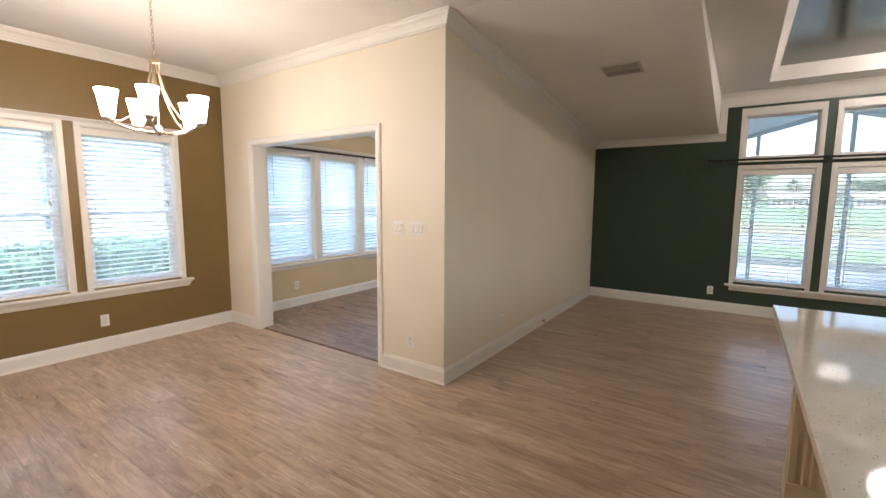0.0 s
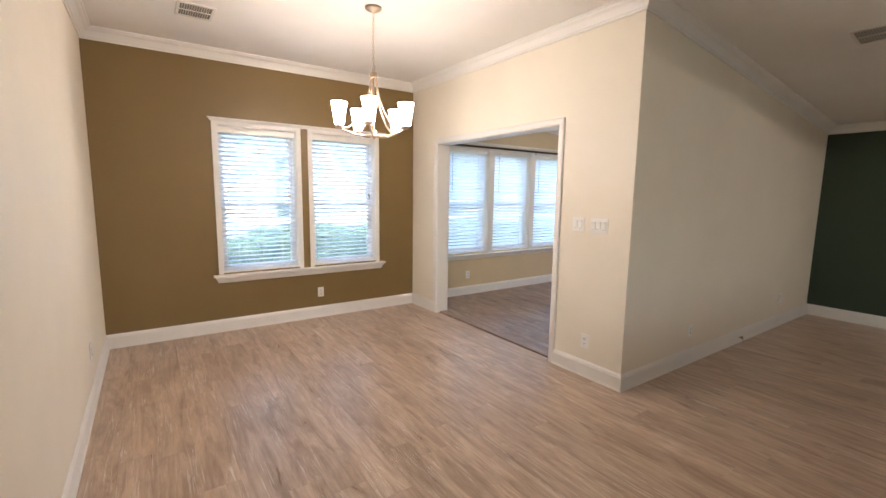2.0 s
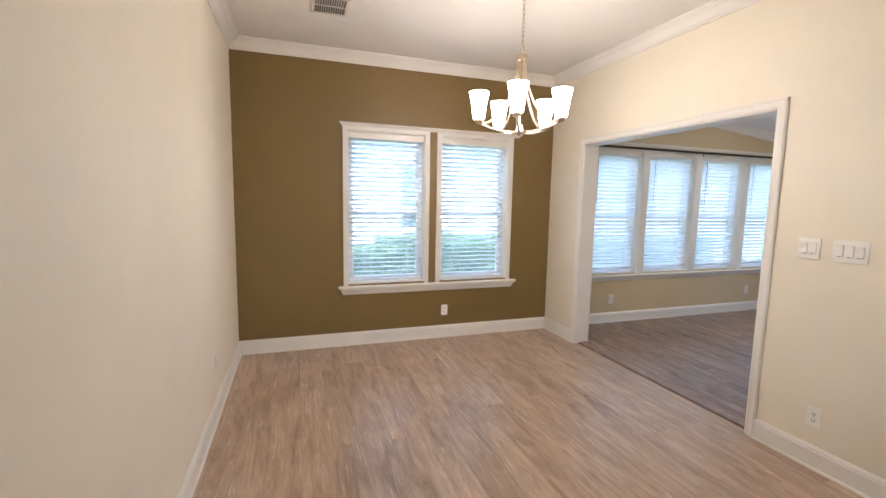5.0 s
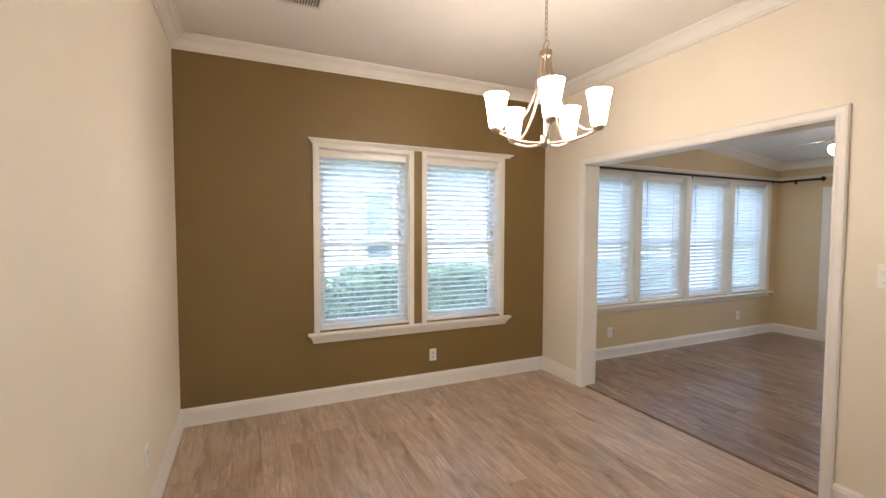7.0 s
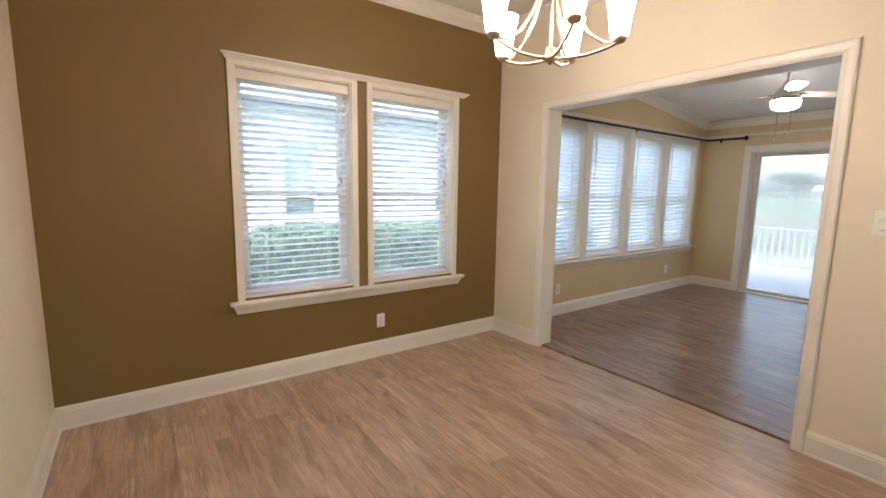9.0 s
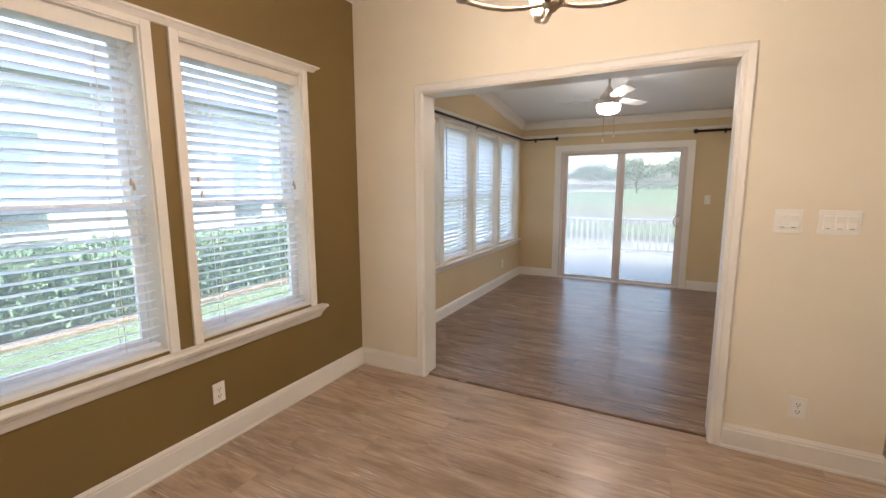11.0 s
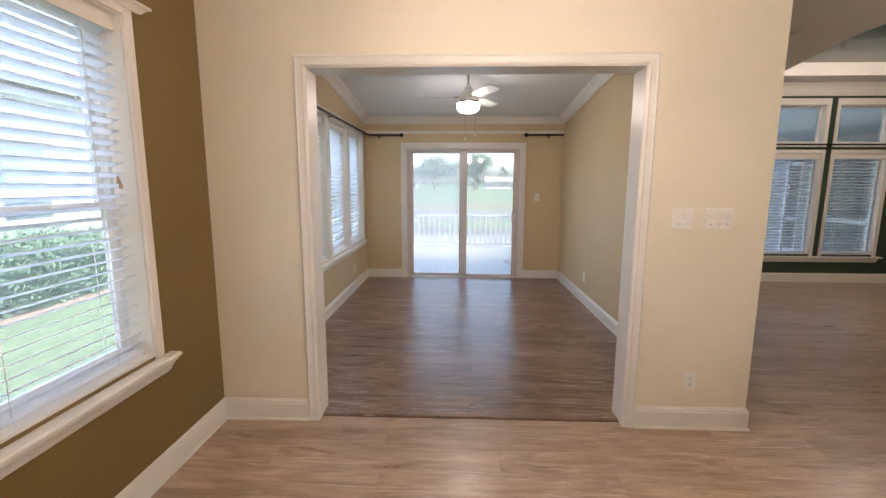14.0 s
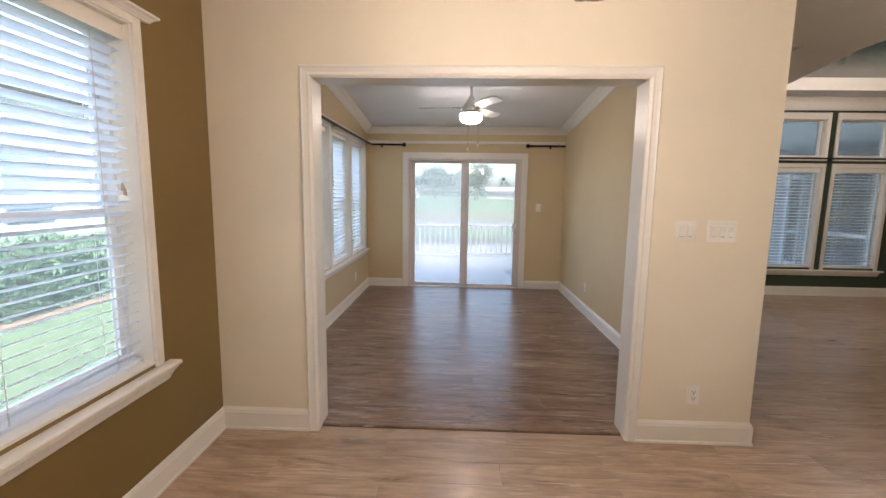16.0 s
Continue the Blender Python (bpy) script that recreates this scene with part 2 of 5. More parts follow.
LAMP = glow("frosted_lamp_glass", (1.0, 0.86, 0.69), SHADE_GLOW)
LAMPIN = glow("lamp_glass_inside", (1.0, 0.86, 0.69), SHADE_GLOW * 0.18)
TRAYLAMP = glow("tray_lamp_glass", (1.0, 0.88, 0.72), TRAY_GLOW)
FANLAMP = glow("fan_lamp_glass", (1.0, 0.90, 0.75), FAN_GLOW)
QUARTZ = quartz_material()
CABINET = plain("cream_cabinet_paint", (0.62, 0.50, 0.34), 0.4, vary=0.05, grain=50)
FLOOR = plank_material("oak_look_plank", (0.318, 0.226, 0.152), (0.492, 0.362, 0.258), (0.645, 0.502, 0.382), crack=0.29)
FLOOR_REST = plank_material("oak_look_plank_rest", (0.318, 0.226, 0.152), (0.492, 0.362, 0.258), (0.645, 0.502, 0.382), True, 0.29)
SUNFLOOR = plank_material("grey_brown_plank", (0.078, 0.045, 0.030), (0.255, 0.163, 0.112), (0.43, 0.303, 0.215), crack=0.38)
SUBFLOOR = plain("dark_joint", (0.11, 0.075, 0.05), 0.9)
PALEBACKING = plain("pale_vent_backing", (0.45, 0.42, 0.37), 0.5)
DARKBACKING = plain("grey_vent_backing", (0.16, 0.15, 0.13), 0.6)
VENTMAT = plain("vent_enamel", (0.66, 0.62, 0.56), 0.45)
TRAYGREEN = plain("dark_green_gloss_ceiling", (0.030, 0.048, 0.033), 0.16, vary=0.1, grain=20)
SIDING = plain("pale_stucco", (0.58, 0.60, 0.58), 0.85, vary=0.06, scale=0.8, grain=40, relief=0.3, depth=0.004)
ROOF = two_tone("grey_shingle", (0.16, 0.15, 0.14), (0.27, 0.25, 0.23), 4.0)
LAWN = two_tone("mown_lawn", (0.092, 0.135, 0.070), (0.12, 0.16, 0.088), 0.35, 0.95, 8)
MULCH = two_tone("brown_mulch", (0.16, 0.11, 0.08), (0.30, 0.22, 0.17), 9.0)
PATHMAT = two_tone("pale_asphalt_path", (0.12, 0.12, 0.125), (0.17, 0.17, 0.17), 1.2)
WINGWALL = two_tone("grey_render_wall", (0.22, 0.22, 0.22), (0.32, 0.32, 0.31), 1.2)
LEAF = two_tone("hedge_leaf", (0.085, 0.15, 0.095), (0.15, 0.235, 0.15), 6.0, 0.6)
TREELEAF = two_tone("far_foliage", (0.075, 0.105, 0.07), (0.13, 0.165, 0.11), 0.9, 0.8)
# leaf colour raised to carry the haze of distance
FARWOOD = two_tone("hazed_foliage", (0.15, 0.19, 0.15), (0.22, 0.26, 0.20), 0.2, 0.9)
BARK = two_tone("grey_bark", (0.10, 0.085, 0.07), (0.20, 0.17, 0.14), 5.0)
DECKMAT = plain("grey_white_deck_board", (0.37, 0.37, 0.355), 0.6, vary=0.08, scale=2.0)
DARKGLASS = plain("dark_window_glass", (0.035, 0.045, 0.05), 0.08, vary=0.1)
SHADEGLASS = plain("neighbour_lower_shade", (0.13, 0.17, 0.19), 0.2, vary=0.1)
HEDGECORE = two_tone("hedge_core_green", (0.07, 0.11, 0.07), (0.11, 0.16, 0.10), 8.0)
BLUEGLASS = plain("neighbour_window_shade", (0.33, 0.43, 0.45), 0.15, vary=0.08)
PORCHROOF = panel_material("porch_roof_panel", (0.40, 0.46, 0.48), 0.06)
DRYGRASS = two_tone("dry_grass", (0.115, 0.115, 0.065), (0.16, 0.145, 0.09), 0.5, 0.95, 6)
DARKSTRIP = two_tone("dark_ground_strip", (0.055, 0.062, 0.05), (0.085, 0.09, 0.075), 0.8)
SANDBED = two_tone("pale_sand", (0.20, 0.205, 0.20), (0.26, 0.265, 0.26), 1.5)
MAT = plain("grey_door_mat", (0.14, 0.15, 0.16), 0.95, vary=0.15, scale=20)


# ---- mesh helpers ----
def mesh_ob(name, bm, mat, parent=None, label="", smooth=False):
    data = bpy.data.meshes.new(name)
    bm.to_mesh(data)
    bm.free()
    if smooth:
        for poly in data.polygons:
            poly.use_smooth = True
    data.materials.append(mat)
    ob = new(name, data)
    if parent is not None:
        ob.parent = parent
    if label:
        ob["label"] = label
    return ob


def part(name, bm, mat, parent, label="", smooth=False):
    return mesh_ob(name, bm, mat, parent, label, smooth)


def thing(name, m, label, category, group="", kind=""):
    ob = new(name)
    ob.empty_display_size = 0.1
    ob.matrix_world = m
    return tagged(ob, label, category, group, kind)


def add_box(bm, x0, x1, y0, y1, z0, z1, bevel=0.0):
    made = bmesh.ops.create_cube(bm, size=1.0)["verts"]
    bmesh.ops.scale(bm, vec=(x1 - x0, y1 - y0, z1 - z0), verts=made)
    bmesh.ops.translate(bm, vec=((x0 + x1) / 2, (y0 + y1) / 2, (z0 + z1) / 2), verts=made)
    if bevel > 0:
        edges = list({e for v in made for e in v.link_edges})
        bmesh.ops.bevel(bm, geom=edges, offset=bevel, segments=2, affect="EDGES", profile=0.6)
    return bm


def box(x0, x1, y0, y1, z0, z1, bevel=0.0):
    return add_box(bmesh.new(), x0, x1, y0, y1, z0, z1, bevel)


def prism(outline, a, b):
    """A straight solid: an outline of points, swept from frame a to frame b (functions that place an outline point)."""
    bm = bmesh.new()
    first = [bm.verts.new(a(*p)) for p in outline]
    last = [bm.verts.new(b(*p)) for p in outline]
    n = len(outline)
    for i in range(n):
        bm.faces.new((first[i], first[(i + 1) % n], last[(i + 1) % n], last[i]))
    bm.faces.new(first[::-1])
    bm.faces.new(last)
    bmesh.ops.recalc_face_normals(bm, faces=bm.faces)
    return bm


def moulding(p0, p1, inward, outline, mitre0=0.0, mitre1=0.0):
    """A trim profile (offset from wall, height) run from p0 to p1; mitres lengthen an end by that share of the offset."""
    p0, p1, inward = Vector(p0), Vector(p1), Vector(inward)
    run = p1 - p0
    along = Vector((run.x, run.y, run.z)).normalized()
    flat = Vector((along.x, along.y, 0)).normalized()
    rise = run.z / max(1e-6, math.hypot(run.x, run.y))

    def at(base, sign, mitre):
        def place(n, h):
            step = flat * (sign * mitre * n)
            return base + inward * n + step + Vector((0, 0, h + rise * sign * mitre * n))
        return place
    return prism(outline, at(p0, -1, mitre0), at(p1, 1, mitre1))


def lathe(profile, segments=24, cap=True):
    """A turned solid about z from (radius, z) pairs."""
    bm = bmesh.new()
    rings = []
    for r, z in profile:
        rings.append([bm.verts.new((r * math.cos(2 * math.pi * k / segments), r * math.sin(2 * math.pi * k / segments), z)) for k in range(segments)])
    for a, b in zip(rings, rings[1:]):
        for k in range(segments):
            bm.faces.new((a[k], a[(k + 1) % segments], b[(k + 1) % segments], b[k]))
    if cap:
        bm.faces.new(rings[0][::-1])
        bm.faces.new(rings[-1])
    bmesh.ops.recalc_face_normals(bm, faces=bm.faces)
    return bm


def tube(points, radius, sides=10, bm=None):
    """A round bar through points."""
    bm = bm or bmesh.new()
    pts = [Vector(p) for p in points]
    rings = []
    side = None
    for i, p in enumerate(pts):
        d = (pts[min(i + 1, len(pts) - 1)] - pts[max(i - 1, 0)]).normalized()
        if side is None:
            side = d.cross(Vector((0, 0, 1)) if abs(d.z) < 0.9 else Vector((1, 0, 0))).normalized()
        side = (side - d * side.dot(d)).normalized()
        up = d.cross(side)
        r = radius[i] if isinstance(radius, (list, tuple)) else radius
        rings.append([bm.verts.new(p + side * (r * math.cos(2 * math.pi * k / sides)) + up * (r * math.sin(2 * math.pi * k / sides))) for k in range(sides)])
    for a, b in zip(rings, rings[1:]):
        for k in range(sides):
            bm.faces.new((a[k], a[(k + 1) % sides], b[(k + 1) % sides], b[k]))
    bm.faces.new(rings[0][::-1])
    bm.faces.new(rings[-1])
    return bm


def wall_mesh(axis, a0, a1, u0, u1, z0, z1, holes=()):
    """A wall between a0 and a1 on its axis, from u0 to u1 along it, with rectangular openings right through."""
    us = sorted({u0, u1, *[h[0] for h in holes], *[h[1] for h in holes]})
    zs = sorted({z0, z1, *[h[2] for h in holes], *[h[3] for h in holes]})

    def solid(i, j):
        if not (0 <= i < len(us) - 1 and 0 <= j < len(zs) - 1):
            return False
        u, z = (us[i] + us[i + 1]) / 2, (zs[j] + zs[j + 1]) / 2
        return not any(h[0] < u < h[1] and h[2] < z < h[3] for h in holes)

    bm = bmesh.new()

    def vert(a, u, z):
        return bm.verts.new((a, u, z) if axis == "x" else (u, a, z))

    def quad(*c):
        bm.faces.new([vert(*p) for p in c])

    for i in range(len(us) - 1):
        for j in range(len(zs) - 1):
            if not solid(i, j):
                continue
            ua, ub, za, zb = us[i], us[i + 1], zs[j], zs[j + 1]
            quad((a0, ua, za), (a0, ub, za), (a0, ub, zb), (a0, ua, zb))
            quad((a1, ua, za), (a1, ua, zb), (a1, ub, zb), (a1, ub, za))
            if not solid(i - 1, j):
                quad((a0, ua, za), (a0, ua, zb), (a1, ua, zb), (a1, ua, za))
            if not solid(i + 1, j):
                quad((a0, ub, za), (a1, ub, za), (a1, ub, zb), (a0, ub, zb))
            if not solid(i, j - 1):
                quad((a0, ua, za), (a1, ua, za), (a1, ub, za), (a0, ub, za))
            if not solid(i, j + 1):
                quad((a0, ua, zb), (a0, ub, zb), (a1, ub, zb), (a1, ua, zb))
    bmesh.ops.remove_doubles(bm, verts=bm.verts, dist=0.0005)
    bmesh.ops.recalc_face_normals(bm, faces=bm.faces)
    return bm


def structure(name, bm, mat, label, category):
    return tagged(mesh_ob(name, bm, mat), label, category, kind="structure")


# ---- the plan ----
CEILING = 2.91
LEFT = -3.365           # dining side wall
PIER = 3.203            # living-room face of the partition's end
NORTH = 4.16            # inner face of the garden wall
SUN_X0, SUN_X1 = 0.03, 3.03
OPEN = (0.606, 2.472, 2.104)
WALL_D = 0.165
TOP = 3.2
WEST_WINDOWS = [(-2.338, -1.528), (-1.362, -0.552)]
WEST_Z = (0.64, 2.19)
SUN_WINDOWS = [(0.518 + 0.876 * k, 0.518 + 0.876 * k + 0.780) for k in range(4)]
SUN_Z = (0.635, 2.165)
LIVING_WINDOWS = [(5.103, 5.86), (6.037, 6.794), (6.971, 7.728)]
LOW_Z, HIGH_Z = (0.43, 1.935), (2.075, 2.625)
SLIDER = (0.665, 2.390, 0.0, 2.0)
EAST = 8.95
SOUTH = -7.0
HALL = 3.525

# walls
structure("wall_west_dining", wall_mesh("x", -0.17, 0.0, LEFT, 0.0, -0.02, TOP, [(a, b, *WEST_Z) for a, b in WEST_WINDOWS]), BROWN,
          "dark brown painted accent wall with two windows", "wall")
structure("wall_west_sunroom", wall_mesh("x", -0.17, SUN_X0, WALL_D, NORTH, -0.02, TOP, [(a, b, *SUN_Z) for a, b in SUN_WINDOWS]), TAN,
          "tan painted wall with a row of four windows", "wall")
structure("wall_partition", wall_mesh("y", 0.0, WALL_D, -0.17, PIER, -0.02, TOP, [(OPEN[0] - 0.02, OPEN[1] + 0.02, -0.02, OPEN[2] + 0.02)]), CREAM,
          "cream painted partition wall with a wide cased opening", "wall")
structure("wall_pier_living", wall_mesh("x", SUN_X1 + 0.1, PIER, WALL_D, NORTH, -0.02, TOP), CREAM, "cream painted wall beside the living room", "wall")
structure("wall_east_sunroom", wall_mesh("x", SUN_X1, SUN_X1 + 0.1, WALL_D, NORTH, -0.02, TOP), TAN, "tan painted side wall of the sunroom", "wall")
structure("wall_north_sunroom", wall_mesh("y", NORTH, NORTH + 0.16, -0.17, SUN_X1 + 0.1, -0.02, TOP, [SLIDER]), TAN,
          "tan painted wall with a sliding glass door", "wall")
structure("wall_north_living", wall_mesh("y", NORTH, NORTH + 0.16, SUN_X1 + 0.1, EAST + 0.15, -0.02, TOP,
          [(a, b, *z) for a, b in LIVING_WINDOWS for z in (LOW_Z, HIGH_Z)]), GREEN, "dark green painted accent wall with tall windows", "wall")
structure("wall_south_dining", wall_mesh("y", LEFT - 0.12, LEFT, -0.17, HALL, -0.02, TOP), CREAM, "cream painted side wall of the dining room", "wall")
structure("wall_hall", wall_mesh("x", HALL - 0.12, HALL, SOUTH, LEFT - 0.12, -0.02, TOP), CREAM, "cream painted hall wall", "wall")
structure("wall_south_kitchen", wall_mesh("y", SOUTH - 0.15, SOUTH, HALL - 0.12, EAST + 0.15, -0.02, TOP), CREAM, "plain cream kitchen wall", "wall")
# unseen openings, added so daylight brightens the hall and pier walls
EAST_FILL_WINDOWS = [(-6.0, -4.1), (-3.8, -1.9)]
structure("wall_east", wall_mesh("x", EAST, EAST + 0.15, SOUTH, NORTH, -0.02, TOP, [(a, b, 0.75, 2.3) for a, b in EAST_FILL_WINDOWS]), CREAM, "plain cream end wall", "wall")

# ceilings
SOFFIT = 4.815
TRAY = (5.30, 8.1, 1.1, 3.67)
bm = bmesh.new()
flat_parts = [(-0.17, EAST + 0.15, SOUTH, 0.0), (SOFFIT, TRAY[0], 0.0, NORTH), (TRAY[1], EAST + 0.15, 0.0, NORTH),
              (TRAY[0], TRAY[1], 0.0, TRAY[2]), (TRAY[0], TRAY[1], TRAY[3], NORTH)]
for x0, x1, y0, y1 in flat_parts:
    add_box(bm, x0, x1, y0, y1, CEILING, CEILING + 0.22)
structure("ceiling", bm, CEIL, "off-white painted flat ceiling", "ceiling")
bm = bmesh.new()
x0, x1, y0, y1 = TRAY
low = [bm.verts.new(p) for p in ((x0, y0, CEILING), (x1, y0, CEILING), (x1, y1, CEILING), (x0, y1, CEILING))]
high = [bm.verts.new(p) for p in ((x0 + 0.085, y0 + 0.085, 3.07), (x1 - 0.085, y0 + 0.085, 3.07), (x1 - 0.085, y1 - 0.02, 3.07), (x0 + 0.085, y1 - 0.02, 3.07))]
for k in range(4):
    bm.faces.new((low[k], low[(k + 1) % 4], high[(k + 1) % 4], high[k]))
structure("ceiling_tray_rim", bm, TRIM, "cream splayed rim of the ceiling tray", "ceiling")
structure("ceiling_tray", box(x0, x1, y0, y1, 3.07, 3.13), TRAYGREEN, "glossy dark green recessed tray ceiling", "ceiling")
LIV_LOW, SUN_HIGH, SUN_LOW = 2.41, 2.885, 2.455


def wedge(x0, x1, y0, y1, z_a, z_b, top):
    return prism([(y0, z_a), (y1, z_b), (y1, top), (y0, top)], lambda y, z: Vector((x0, y, z)), lambda y, z: Vector((x1, y, z)))


structure("ceiling_living_slope", wedge(PIER, SOFFIT, 0.0, NORTH, CEILING - 0.002, LIV_LOW, 3.13), CEIL, "off-white sloping living room ceiling", "ceiling")
structure("ceiling_sunroom_slope", wedge(SUN_X0, SUN_X1, WALL_D, NORTH, SUN_HIGH, SUN_LOW, 3.15), SUNCEIL, "pale satin sloping sunroom ceiling", "ceiling")
structure("roof_slab", box(-0.17, EAST + 0.15, SOUTH - 0.15, NORTH + 0.16, TOP, TOP + 0.12), ROOF, "grey flat roof deck over the house", "roof")

# crown mouldings and baseboards
CROWN = [(0, 0), (0.012, 0), (0.016, 0.014), (0.024, 0.018), (0.034, 0.036), (0.052, 0.060), (0.074, 0.074), (0.080, 0.084), (0.092, 0.088), (0.095, 0.0985), (0, 0.0985)]
BASE = [(0, 0), (0.022, 0), (0.022, 0.012), (0.016, 0.018), (0.016, 0.108), (0.0125, 0.114), (0.0125, 0.122), (0.007, 0.130), (0.004, 0.137), (0, 0.137)]
RAIL = [(0, 0), (0.016, 0.002), (0.020, 0.012), (0.014, 0.020), (0.020, 0.030), (0.014, 0.040), (0, 0.042)]


def crown(p0, p1, inward, m0=-1.0, m1=-1.0, mat=TRIM):
    structure("trim_crown", moulding(p0, p1, inward, CROWN, m0, m1), mat, "white painted crown moulding", "crown moulding")


def base(p0, p1, inward, m0=-1.0, m1=-1.0):
    structure("baseboard", moulding(p0, p1, inward, BASE, m0, m1), TRIM, "white painted baseboard with a moulded top", "baseboard")


CB = CEILING - 0.098
LS = (CEILING - LIV_LOW) / NORTH
crown((0, LEFT, CB), (0, 0, CB), (1, 0, 0))
crown((HALL, LEFT, CB), (0, LEFT, CB), (0, 1, 0), 1.0, -1.0)
crown((0, 0, CB), (PIER, 0, CB), (0, -1, 0), -1.0, 1.0)
crown((HALL, SOUTH, CB), (HALL, LEFT, CB), (1, 0, 0), -1.0, 1.0)
crown((PIER, 0, CB), (PIER, NORTH, LIV_LOW - 0.098), (1, 0, 0), 1.0, -1.0)
crown((PIER, NORTH, LIV_LOW - 0.098), (SOFFIT + 0.085, NORTH, LIV_LOW - 0.098), (0, -1, 0), -1.0, 0.0)
structure("trim_crown", moulding((SOFFIT, NORTH, CEILING - 0.166), (EAST, NORTH, CEILING - 0.166), (0, -1, 0), [(a * 1.2, b * 1.7) for a, b in CROWN], 0.0, -1.0), TRIM, "deep white crown moulding over the garden windows", "crown moulding")
crown((EAST, NORTH, CB), (EAST, SOUTH, CB), (-1, 0, 0))
crown((EAST, SOUTH, CB), (HALL, SOUTH, CB), (0, 1, 0))
structure("trim_soffit_end", box(SOFFIT + 0.003, SOFFIT + 0.085, NORTH - 0.035, NORTH - 0.002, LIV_LOW + 0.003, CEILING - 0.168, 0.004), TRIM, "white upright trim where the ceiling steps up", "trim")
SS = (SUN_HIGH - SUN_LOW) / (NORTH - WALL_D)
crown((SUN_X0, WALL_D, SUN_HIGH - 0.098), (SUN_X0, NORTH, SUN_LOW - 0.098), (1, 0, 0))
crown((SUN_X1, WALL_D, SUN_HIGH - 0.098), (SUN_X1, NORTH, SUN_LOW - 0.098), (-1, 0, 0))
crown((SUN_X0, NORTH, SUN_LOW - 0.098), (SUN_X1, NORTH, SUN_LOW - 0.098), (0, -1, 0))
structure("trim_picture_rail", moulding((SUN_X0, WALL_D, 2.225), (SUN_X0, NORTH, 2.215), (1, 0, 0), RAIL, -1, -1), TRIM, "white picture rail moulding on the tan wall", "moulding")
structure("trim_picture_rail", moulding((SUN_X0, NORTH, 2.215), (SUN_X1, NORTH, 2.215), (0, -1, 0), RAIL, -1, -1), TRIM, "white picture rail moulding over the sliding door", "moulding")

base((0, LEFT, 0), (0, 0, 0), (1, 0, 0))
base((HALL, LEFT, 0), (0, LEFT, 0), (0, 1, 0), 1.0, -1.0)
base((HALL, SOUTH, 0), (HALL, LEFT, 0), (1, 0, 0), -1.0, 1.0)
base((0, 0, 0), (OPEN[0] - 0.066, 0, 0), (0, -1, 0), -1.0, 0.0)
base((OPEN[1] + 0.066, 0, 0), (PIER, 0, 0), (0, -1, 0), 0.0, 1.0)
base((PIER, 0, 0), (PIER, NORTH, 0), (1, 0, 0), 1.0, -1.0)
base((PIER, NORTH, 0), (EAST, NORTH, 0), (0, -1, 0))
base((EAST, NORTH, 0), (EAST, SOUTH, 0), (-1, 0, 0))
base((SUN_X0, WALL_D, 0), (SUN_X0, NORTH, 0), (1, 0, 0), -1.0, -1.0)
base((SUN_X1, WALL_D, 0), (SUN_X1, NORTH, 0), (-1, 0, 0), -1.0, -1.0)
base((SUN_X0, NORTH, 0), (SLIDER[0] - 0.09, NORTH, 0), (0, -1, 0), -1.0, 0.0)
base((SLIDER[1] + 0.09, NORTH, 0), (SUN_X1, NORTH, 0), (0, -1, 0), 0.0, -1.0)

# cased opening
doorway = tagged(new("door_1"), "wide cased doorway with white moulded trim", "doorway", kind="structure")
CASING = [(0, 0), (0.062, 0), (0.062, 0.014), (0.054, 0.020), (0.044, 0.016), (0.022, 0.013), (0.012, 0.015), (0.004, 0.011), (0, 0.006)]


def casing_leg(x, out, z1, y, face):
    """An upright casing: its inner edge at x, widening to the side out (+1 or -1), proud of the wall towards face."""
    bottom = lambda w, d: Vector((x + out * w, y + face * d, 0.0))
    top = lambda w, d: Vector((x + out * w, y + face * d, z1 + w))
    return prism(CASING, bottom, top)


def casing_head(x0, x1, z, y, face):
    a = lambda w, d: Vector((x0 - w, y + face * d, z + w))
    b = lambda w, d: Vector((x1 + w, y + face * d, z + w))
    return prism(CASING, a, b)


for y, face in ((0.0, -1), (WALL_D, 1)):
    part("casing", casing_leg(OPEN[0] - 0.004, -1, OPEN[2] + 0.004, y, face), TRIM, doorway)
    part("casing", casing_leg(OPEN[1] + 0.004, 1, OPEN[2] + 0.004, y, face), TRIM, doorway)
    part("head_casing", casing_head(OPEN[0] - 0.004, OPEN[1] + 0.004, OPEN[2] + 0.004, y, face), TRIM, doorway)
part("jamb", box(OPEN[0] - 0.019, OPEN[0], -0.003, WALL_D + 0.003, 0, OPEN[2], 0.002), TRIM, doorway)
part("jamb", box(OPEN[1], OPEN[1] + 0.019, -0.003, WALL_D + 0.003, 0, OPEN[2], 0.002), TRIM, doorway)
part("head_jamb", box(OPEN[0] - 0.019, OPEN[1] + 0.019, -0.003, WALL_D + 0.003, OPEN[2], OPEN[2] + 0.019, 0.002), TRIM, doorway)
nosing = structure("threshold_strip", prism([(0, 0), (0.085, 0), (0.085, 0.0125), (0.006, 0.0125), (0, 0.009)],
                   lambda w, h: Vector((OPEN[0], 0.052 + w, h)), lambda w, h: Vector((OPEN[1], 0.052 + w, h))), SUNFLOOR,
                   "brown nosing strip where the sunroom floor begins", "threshold")
part("gap", box(OPEN[0], OPEN[1], 0.044, 0.052, 0.0, 0.0015), SUBFLOOR, nosing)


